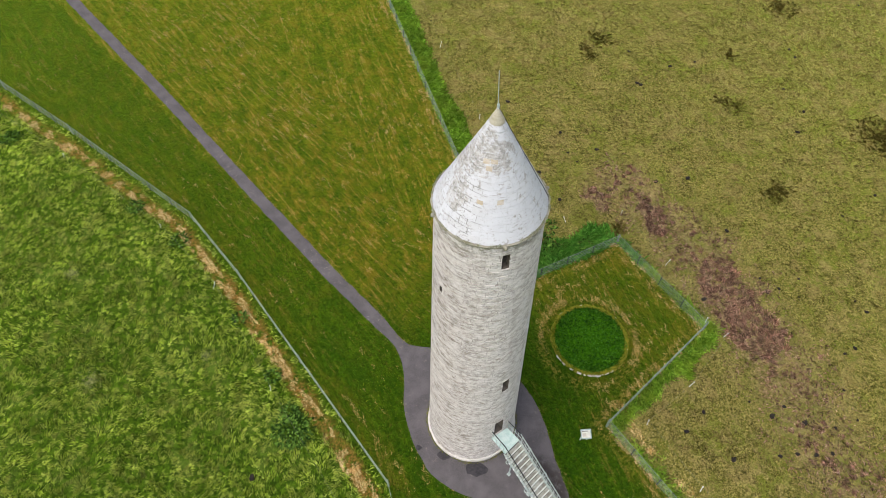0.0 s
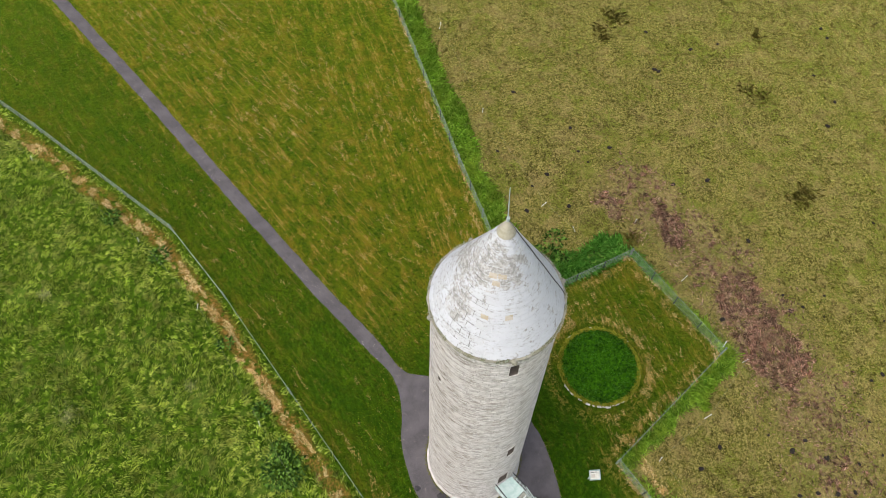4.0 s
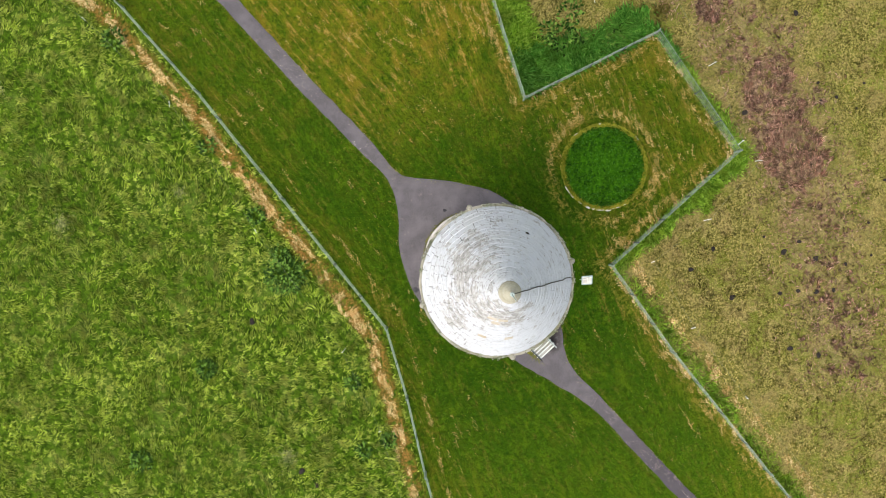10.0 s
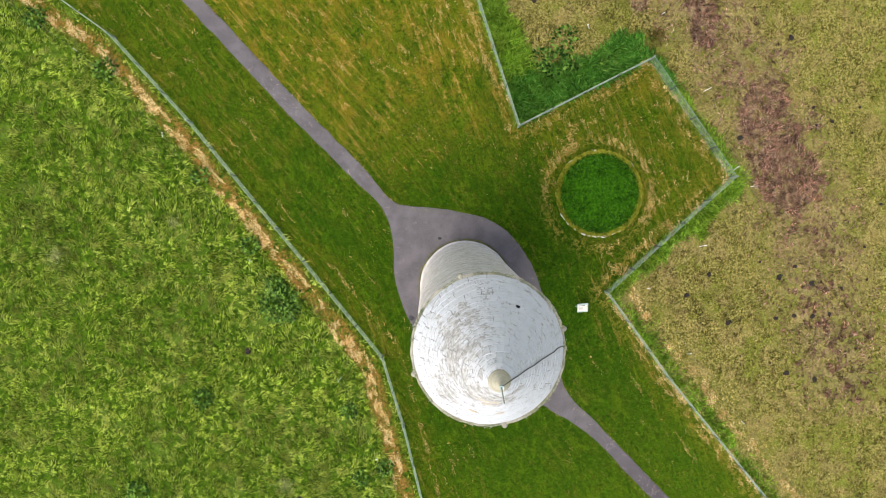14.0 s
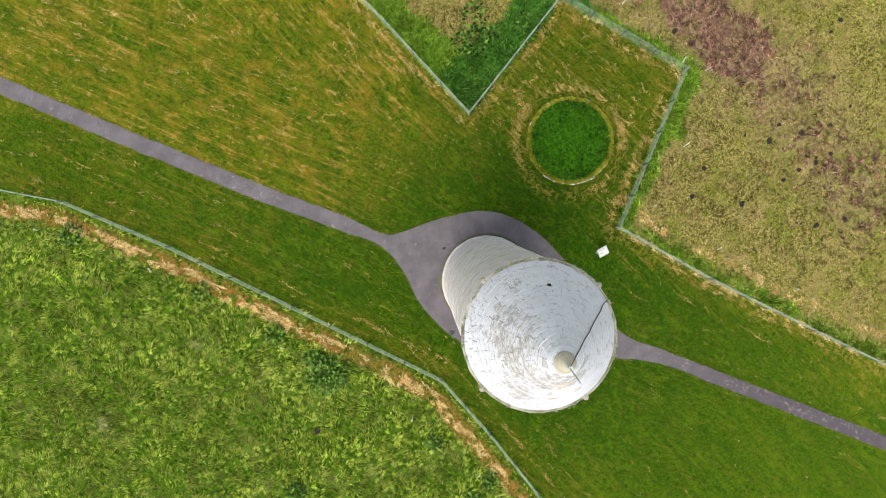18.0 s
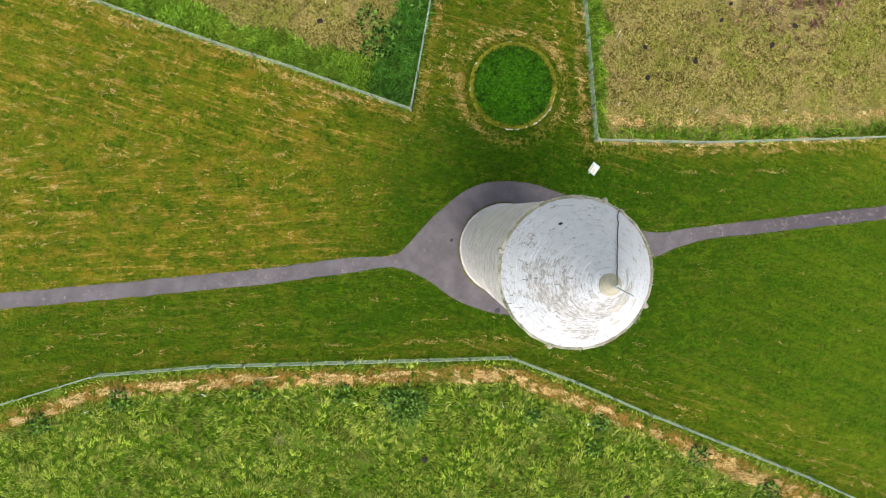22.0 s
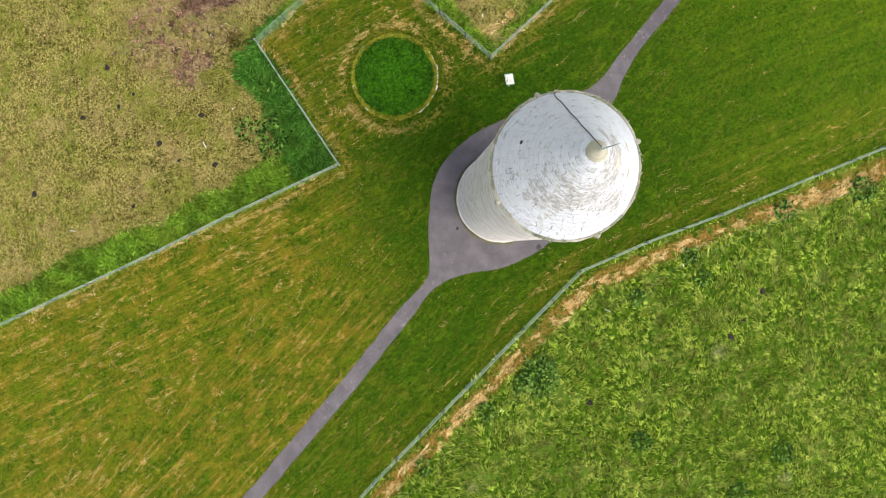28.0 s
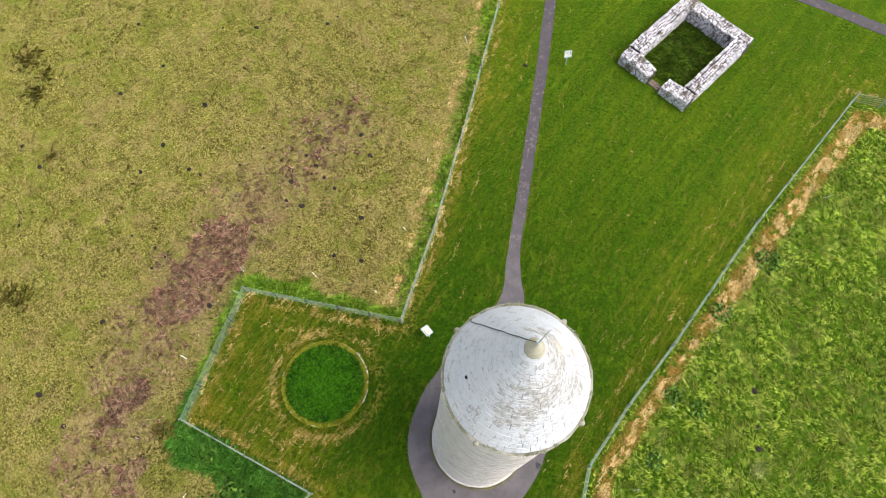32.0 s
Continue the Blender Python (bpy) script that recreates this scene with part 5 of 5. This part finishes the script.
STRAW = grass_material("straw", [(0.20, 0.11, 0.025), (0.52, 0.33, 0.12), (0.86, 0.65, 0.36)], (0.46, 0.25, 0.08), 0.9, 0.08, 0.7)
WEED = grass_material("dead_weed_stalks", [(0.07, 0.036, 0.028), (0.36, 0.20, 0.145), (0.72, 0.48, 0.37)], (0.46, 0.28, 0.19), 0.9, 0.4, 0.4)
RUSH = grass_material("rush_blades", [(0.060, 0.054, 0.009), (0.16, 0.135, 0.026), (0.32, 0.25, 0.065)], (0.22, 0.16, 0.04), 0.8, 0.4, 0.6)
RUSHES = [(33.2, 23.6, 1.7, 900), (34.2, 22.2, 1.2, 500), (23.0, 17.5, 0.8, 260), (23.8, 17.9, 0.6, 160), (11.1, 32.4, 0.6, 180), (12.2, 34.6, 0.9, 260), (10.9, 33.4, 0.4, 90), (29.8, 39.7, 1.3, 420),
          (22.4, 26.6, 0.7, 160), (21.2, 27.2, 0.4, 80), (23.4, 32.8, 0.5, 110), (39.9, 9.9, 1.0, 330), (36.8, 10.6, 0.8, 280), (37.8, 9.4, 0.5, 120), (31.4, 11.7, 0.4, 80), (10.9, 14.2, 0.6, 150)]
BLEACHED = grass_material("bleached_blades", [(0.16, 0.17, 0.06), (0.36, 0.38, 0.13), (0.58, 0.56, 0.24)], (0.34, 0.38, 0.12), 0.9, 0.2, 0.5)
RIM_MOSS = grass_material("rim_moss", [(0.10, 0.095, 0.06), (0.24, 0.23, 0.16), (0.46, 0.45, 0.38)], (0.20, 0.19, 0.09), 1.5, 0.1, 0.7)
RUIN_GRASS = grass_material("ruin_grass_blades", [(0.035, 0.080, 0.007), (0.10, 0.19, 0.018), (0.20, 0.29, 0.04)], (0.17, 0.16, 0.04), 1.2, 0.3, 0.45)
LITTER = leaf_material("dry_leaf_litter", (0.22, 0.175, 0.145), (0.68, 0.585, 0.50))
DEEP = grass_material("deep_green_blades", [(0.020, 0.085, 0.008), (0.055, 0.175, 0.016), (0.12, 0.28, 0.03)], (0.06, 0.16, 0.012), 0.6)
MOSS = grass_material("mossy_blades", [(0.06, 0.075, 0.004), (0.14, 0.145, 0.010), (0.24, 0.215, 0.02)], (0.22, 0.20, 0.02), 0.8, 0.1, 0.7)
RIM_YELLOW = grass_material("yellow_moss", [(0.075, 0.10, 0.005), (0.17, 0.18, 0.011), (0.32, 0.28, 0.035)], (0.26, 0.23, 0.025), 0.8, 0.1, 0.6)
FRINGE = grass_material("yellowed_blades", [(0.09, 0.10, 0.02), (0.20, 0.185, 0.06), (0.36, 0.30, 0.13)], (0.22, 0.19, 0.06), 0.8, 0.1, 0.7)
LAWN = grass_material("lawn_blades", [(0.008, 0.028, 0.001), (0.026, 0.074, 0.002), (0.085, 0.160, 0.004), (0.24, 0.26, 0.014)], (0.085, 0.125, 0.003), 0.5, 0.4, 0.4)

r = np.random.RandomState(3)
# tussocky pasture: arching blades, steep in the middle of each tuft and lying over at its edge
x, y, out, head, light, k = tufts(r, -45, 4, -48, 35, 0.42, 44, 0.135)
pasture, rough, dead, lush, weed, cut, dry = zones(x, y)
keep = (pasture > 0.6) & (dead < 0.45) & ((seg_distance(x, y, LEFT_FENCE) > 0.5) | (r.rand(len(x)) < 0.25))
for cx, cy, cr, cn in DOCKS:
    keep &= np.hypot(x - cx, y - cy) > cr * 0.75
x, y, out, head, light, k = x[keep], y[keep], out[keep], head[keep], light[keep], k[keep]
blades("pasture_grass", x, y, ground_z(x, y, 1.0), 0.23 * k, 0.033, np.clip(0.52 - 0.24 * out, 0.06, 1), head, PASTURE, "long tufted green pasture grass", r, tone=light)

# bleached, flattened spots in the pasture
spots = [(-23.2, 2.0, 0.75), (-10.6, -11.5, 0.7), (-26.5, 9.5, 0.5), (-18.4, -14.5, 0.6), (-16.5, 3.8, 0.4), (-30.5, -3.0, 0.6)]
bx, by = [], []
for cx, cy, rad in spots:
    k = int(240 * rad)
    a, q = r.rand(k) * 6.28, rad * np.abs(r.normal(0, 0.55, k))
    bx.append(cx + q * np.cos(a))
    by.append(cy + q * np.sin(a))
bx, by = np.concatenate(bx), np.concatenate(by)
blades("bleached_tufts", bx, by, ground_z(bx, by, 1.0) + 0.10, 0.2, 0.035, 0.2, r.rand(len(bx)) * 6.28, BLEACHED, "pale bleached tufts in the pasture", r)

x, y = scatter(r, -4, 54, -42, 50, 165)
pasture, rough, dead, lush, weed, cut, dry = zones(x, y)
pick = r.rand(len(x))
is_lush = (rough > 0.6) & (lush > pick)
is_weed = (rough > 0.6) & ~is_lush & (weed * (0.35 + 0.9 * vnoise(x, y, 0.6, 19)) > pick)
is_dry = (rough > 0.6) & ~is_lush & ~is_weed & (pick < 0.35 + 0.9 * vnoise(x, y, 0.5, 8))
field_tone = 0.80 + 0.5 * (vnoise(x, y, 1.4, 31) - 0.5) + 0.35 * (vnoise(x, y, 4.5, 33) - 0.5) + 0.25 * smooth(14, 34, np.hypot(x - 8, y - 6))
south_d = seg_distance(x, y, RIGHT_FENCE[8:]) + 0.8 * (vnoise(x, y, 1.1, 35) - 0.5)
field_tone = field_tone + 0.5 * smooth(0.5, 1.1, south_d) * (1 - smooth(1.9, 2.9, south_d))
notch = seg_distance(x, y, [(3.08, 9.06), (10.62, 12.8)]) < 2.6
for name, m, l, w, up, mat, label in (("verge_grass", is_lush & ~notch, 0.30, 0.05, 0.4, VERGE, "light green grass along the outside of the fence"), ("lush_grass", is_lush & notch, 0.34, 0.05, 0.4, LUSH, "long bright green grass along the fence"),
                                      ("dead_weeds", is_weed, 0.22, 0.045, 0.5, WEED, "purple-brown dead weed stalks"),
                                      ("dry_grass", is_dry, 0.19, 0.034, 0.3, DRY, "short dry olive and straw grazing grass")):
    head = vnoise(x[m], y[m], 0.6, 14) * 9 + r.normal(0, 0.8, m.sum())
    blades(name, x[m], y[m], ground_z(x[m], y[m], 0.6), l, w, up, head, mat, label, r, tone=field_tone[m] if name == "dry_grass" else 1.0)

# bushy tufts in the lush strips and of the dead weeds
for name, gap, per, spread, l, w, mat, label, seed in (("lush_tufts", 0.32, 34, 0.15, 0.34, 0.03, LUSH, "dense deep green grass tufts in the fence corner", 61), ("verge_tufts", 0.32, 26, 0.15, 0.28, 0.03, VERGE, "dense light green grass tufts along the fence", 62),
                                                       ("weed_tufts", 0.34, 44, 0.12, 0.20, 0.026, WEED, "bushy purple-brown tufts of dead weeds", 63)):
    q = np.random.RandomState(seed)
    x, y, out, head, light, k = tufts(q, -16, 28, -30, 44, gap, per, spread)
    pasture, rough, dead, lush, weed, cut, dry = zones(x, y)
    notch = (seg_distance(x, y, [(3.08, 9.06), (10.62, 12.8)]) < 2.4) & (x > 2.4)
    near_ring = np.hypot(x - RING[0], y - RING[1]) < 2.7
    tuft = np.repeat(q.rand(len(x) // per), per)
    pick = {"lush_tufts": notch & (lush > 0.15 + 0.5 * tuft), "verge_tufts": ~notch & (lush > 0.2 + 0.5 * tuft), "weed_tufts": weed * (0.4 + vnoise(x, y, 0.8, 19)) > 0.22 + 0.8 * tuft}[name] & (rough > 0.6) & ~near_ring
    x, y, out, head, light, k = x[pick], y[pick], out[pick], head[pick], light[pick], k[pick]
    blades(name, x, y, ground_z(x, y, 0.6), l * k, w, np.clip(0.95 - 0.4 * out, 0.15, 1.2), head + q.normal(0, 0.5, len(x)), mat, label, q, tone=light + (0.4 if name == "weed_tufts" else 0.15))

# tussocks of rushes standing in the dry field
tx, ty = [], []
for cx, cy, rad, n in RUSHES:
    n = int(n * 0.42)
    a, q = r.rand(n) * 6.28, rad * 1.25 * r.rand(n)
    tx.append(cx + q * np.cos(a))
    ty.append(cy + q * np.sin(a))
tx, ty = np.concatenate(tx), np.concatenate(ty)
blades("rush_tussocks", tx, ty, ground_z(tx, ty, 0.6), 0.40, 0.03, 0.55, r.rand(len(tx)) * 6.28, RUSH, "olive-brown rush tussocks in the dry field", r)

# straw: the dead strip by the left fence and the cuttings dropped in rows on the lawn
x, y = scatter(r, -44, 28, -40, 46, 55)
pasture, rough, dead, lush, weed, cut, dry = zones(x, y)
d_left, d_right = seg_distance(x, y, LEFT_FENCE), seg_distance(x, y, RIGHT_FENCE)
along, patchy, pick = vnoise(x, y, 0.9, 20), vnoise(x, y, 0.4, 22), r.rand(len(x))
on_path = inside(x, y, [tuple(p) for p in WEST_EDGE] + [tuple(p) for p in EAST_EDGE[::-1]])
lawn = (pasture < 0.5) & (rough < 0.5) & ~on_path & (np.hypot(x - RING[0], y - RING[1]) > 2.55) & (np.hypot(x, y) > 2.8)
strip = (pasture > 0.5) & (np.abs(d_left - 1.12 - 0.3 * (along - 0.5) - 0.15 * smooth(-12, -20, y)) < 0.31 + 0.2 * smooth(-12, -20, y)) & (patchy > 0.50)


def in_rows(d, first, gap, half, loss):
    """How likely cuttings lie at distance d from a fence: rows that thin out away from it."""
    k = np.round((d - first) / gap).clip(0, 9)
    return (np.abs(d - first - k * gap - 0.12 * (along - 0.5)) < half) * np.exp(-k * loss)


wide = np.maximum(0.75 * in_rows(d_left, 0.95, 1.25, 0.11, 0.75), 0.95 * in_rows(d_right, 0.55, 1.15, 0.12, 0.75))
wide = np.maximum(wide, 1.5 * (np.abs(d_right - 0.48 - 0.1 * (along - 0.5)) < 0.13) * (patchy > 0.46))
ring_d = np.hypot(x - RING[0], y - RING[1])
wide = np.maximum(wide, 1.6 * (np.abs(ring_d - 3.05 - 0.25 * (along - 0.5)) < 0.17))
north = 0.5 * in_rows(np.abs(-0.70 * (x - 4) - 0.71 * (y - 10)), 0.2, 0.62, 0.13, 0.0) * dry * (along > 0.42)
swath = lawn & (((wide * (0.2 + 1.1 * along) > pick) & (patchy > 0.42)) | ((north > pick) & (patchy > 0.50)) | ((pick < 0.006 + 0.03 * dry) & (patchy > 0.5)))
edge_row = (seg_distance(x, y, RIGHT_FENCE[8:]) < 0.17) & (patchy > 0.36) | (d_right < 0.14) & (patchy > 0.55)
edge_row |= (rough > 0.5) & (np.abs(seg_distance(x, y, RIGHT_FENCE[8:]) - 1.25 - 0.5 * (along - 0.5)) < 0.25) & (patchy > 0.5)
for name, m, per, label in (("dead_grass", strip, 14, "pale straw of dead grass beside the fence"), ("grass_cuttings", swath, 8, "straw-coloured grass cuttings lying in mown rows"),
                            ("bleached_grass", edge_row, 9, "bleached grass along the edge of the lush strip")):
    k = int(m.sum())
    row = np.repeat(np.where(mow_way(x[m], y[m]) < 0.5, radians(134), radians(107)), per)
    u, v = r.normal(0, 0.11, k * per), r.normal(0, 0.03, k * per)
    cx, cy = np.repeat(x[m], per) + u * np.cos(row) - v * np.sin(row), np.repeat(y[m], per) + u * np.sin(row) + v * np.cos(row)
    head = row + r.normal(0, 1.2, k * per)
    blades(name, cx, cy, ground_z(cx, cy, 0.0 if name == "grass_cuttings" else 1.0) + (0.02 if name == "grass_cuttings" else 0.05), 0.075 if name == "grass_cuttings" else 0.10, 0.03 if name == "grass_cuttings" else 0.034, 0.1, head, CUTTINGS if name == "grass_cuttings" else STRAW, label, r)

# short lawn grass, with a taller fringe along the path's edges and inside the ring
x, y = scatter(r, -34, 26, -42, 34, 110)
pasture, rough, dead, lush, weed, cut, dry = zones(x, y)
on_path = inside(x, y, [tuple(p) for p in WEST_EDGE] + [tuple(p) for p in EAST_EDGE[::-1]])
m = (pasture < 0.5) & (rough < 0.5) & ~on_path & (np.hypot(x - RING[0], y - RING[1]) > 2.5) & (np.hypot(x, y) > 3) & (r.rand(len(x)) > 0.5 * dry)
m &= r.rand(len(x)) < 0.35 + 0.65 * smooth(2.5, 8.5, np.hypot(x - 2.5, y + 0.5))
x, y = x[m], y[m]
# blades dimmed as well where the tower's shade is painted
blades("lawn_grass", x, y, ground_z(x, y, 0.0), 0.085, 0.03, 0.3, r.rand(len(x)) * 6.28, LAWN, "short mown green lawn grass", r, tone=1 - 0.3 * shaded_turf(x, y))
edge = np.concatenate([resample(WEST_EDGE, 3000), resample(EAST_EDGE, 9000)])
edge = edge[(np.abs(edge[:, 0]) < 34) & (np.abs(edge[:, 1]) < 40)] + r.normal(0, 0.035, (1, 2))
edge = edge + r.normal(0, 0.05, edge.shape)
blades("path_fringe", edge[:, 0], edge[:, 1], ground_z(edge[:, 0], edge[:, 1], 0.0) + 0.01, 0.08, 0.024, 0.4, r.rand(len(edge)) * 6.28, FRINGE, "yellowed grass creeping over the path edge", r)
a, q = r.rand(4200) * 6.28, 2.3 * np.sqrt(r.rand(4200))
x, y = RING[0] + q * np.cos(a), RING[1] + q * np.sin(a)
blades("ring_grass", x, y, ground_z(x, y, 0.0) + 0.15, 0.16, 0.045, 0.6, r.rand(4200) * 6.28, DEEP, "deep green grass inside the stone kerb", r)
a, q = r.rand(4800) * 6.28, r.normal(2.38, 0.06, 4800)
x, y = RING[0] + q * np.cos(a), RING[1] + q * np.sin(a)
blades("kerb_moss", x, y, ground_z(x, y, 0.0) + 0.19, 0.07, 0.045, 0.3, r.rand(4800) * 6.28, RIM_YELLOW, "yellow-green moss and grass on the ring's rim", r)

# rough dark grass and weeds inside the ruin
q = np.random.RandomState(64)
u, v = q.uniform(1.0, 4.85, 2600), q.uniform(1.0, 6.6, 2600)
x, y = 14.82 - 0.989 * u + 0.141 * v, -24.0 - 0.145 * u - 0.990 * v
blades("ruin_grass", x, y, ground_z(x, y, 0.0), 0.30, 0.045, 0.5, q.rand(2600) * 6.28, RUIN_GRASS, "rough dark grass and weeds inside the ruin", q, tone=0.5 + 0.7 * vnoise(x, y, 0.7, 71))

# moss and weeds at the foot of the tower
a, q = r.rand(1800) * 6.28, r.normal(2.66, 0.035, 1800)
x, y = q * np.cos(a), q * np.sin(a)
blades("foot_moss", x, y, ground_z(x, y, 0.0) + 0.02, 0.07, 0.04, 0.4, r.rand(1800) * 6.28, MOSS, "olive moss and weeds at the tower's foot", r)

# moss patch beside the foot of the stairs
q = np.random.RandomState(65)
u, v = q.normal(0, 0.34, 420), q.normal(0, 0.10, 420)
x, y = 3.62 + 0.687 * u - 0.726 * v, -5.55 - 0.726 * u - 0.687 * v
blades("stair_moss", x, y, ground_z(x, y, 0.0) + 0.03, 0.06, 0.035, 0.3, q.rand(420) * 6.28, MOSS, "olive moss beside the foot of the stairs", q)

# moss and lichen along the rim of the cap
a = r.rand(5200) * 2 * np.pi
a = a[r.rand(len(a)) < smooth(0.35, 0.65, vnoise(9 * np.cos(a), 9 * np.sin(a), 0.7, 51))]
q, up = EAVE_R + r.normal(0.07, 0.02, len(a)), EAVE_Z + r.normal(0.035, 0.025, len(a))
blades("rim_moss", q * np.cos(a), q * np.sin(a), up + 0.02, 0.045, 0.03, 0.15, r.rand(len(a)) * 6.28, RIM_MOSS, "olive and grey moss on the rim of the cap", r, TOWER)

# pale leaf litter lying in drifts on the path
x, y = scatter(r, -34, 26, -42, 34, 120)
on_path = inside(x, y, [tuple(p) for p in WEST_EDGE] + [tuple(p) for p in EAST_EDGE[::-1]])
drift = vnoise(x, y, 1.5, 41) * 0.6 + vnoise(x, y, 0.5, 43) * 0.4
side = seg_distance(x, y, [tuple(p) for p in WEST_EDGE])
m = on_path & (np.hypot(x, y) > 5.2) & (r.rand(len(x)) < 1.1 * smooth(0.45, 0.75, drift) * np.where(y > 0, 1 - 0.6 * smooth(0.2, 0.9, side), np.where(y > -8, 0.08, 0.5)))
blades("leaf_litter", x[m], y[m], ground_z(x[m], y[m], 0.0) + 0.028, 0.06, 0.045, 0.08, r.rand(m.sum()) * 6.28, LITTER, "pale dry leaf litter scattered on the path", r)

# tar patches at the tower's foot
for x, y, s in ((0.22, -3.02, 0.62), (-1.65, -2.25, 0.40), (-3.12, -1.82, 0.2), (-1.45, 2.75, 0.12)):
    rr = random.Random(int(x * 100))
    pts = [(x + s * rr.uniform(0.75, 1.15) * math.cos(k * 0.524), y + s * 0.75 * rr.uniform(0.75, 1.15) * math.sin(k * 0.524)) for k in range(12)]
    link("tar_patch", raw_mesh("tar_patch", [(px, py, gz(px, py) + 0.018) for px, py in pts], [tuple(range(12))], TAR), path, "dark wet-looking tar repair")
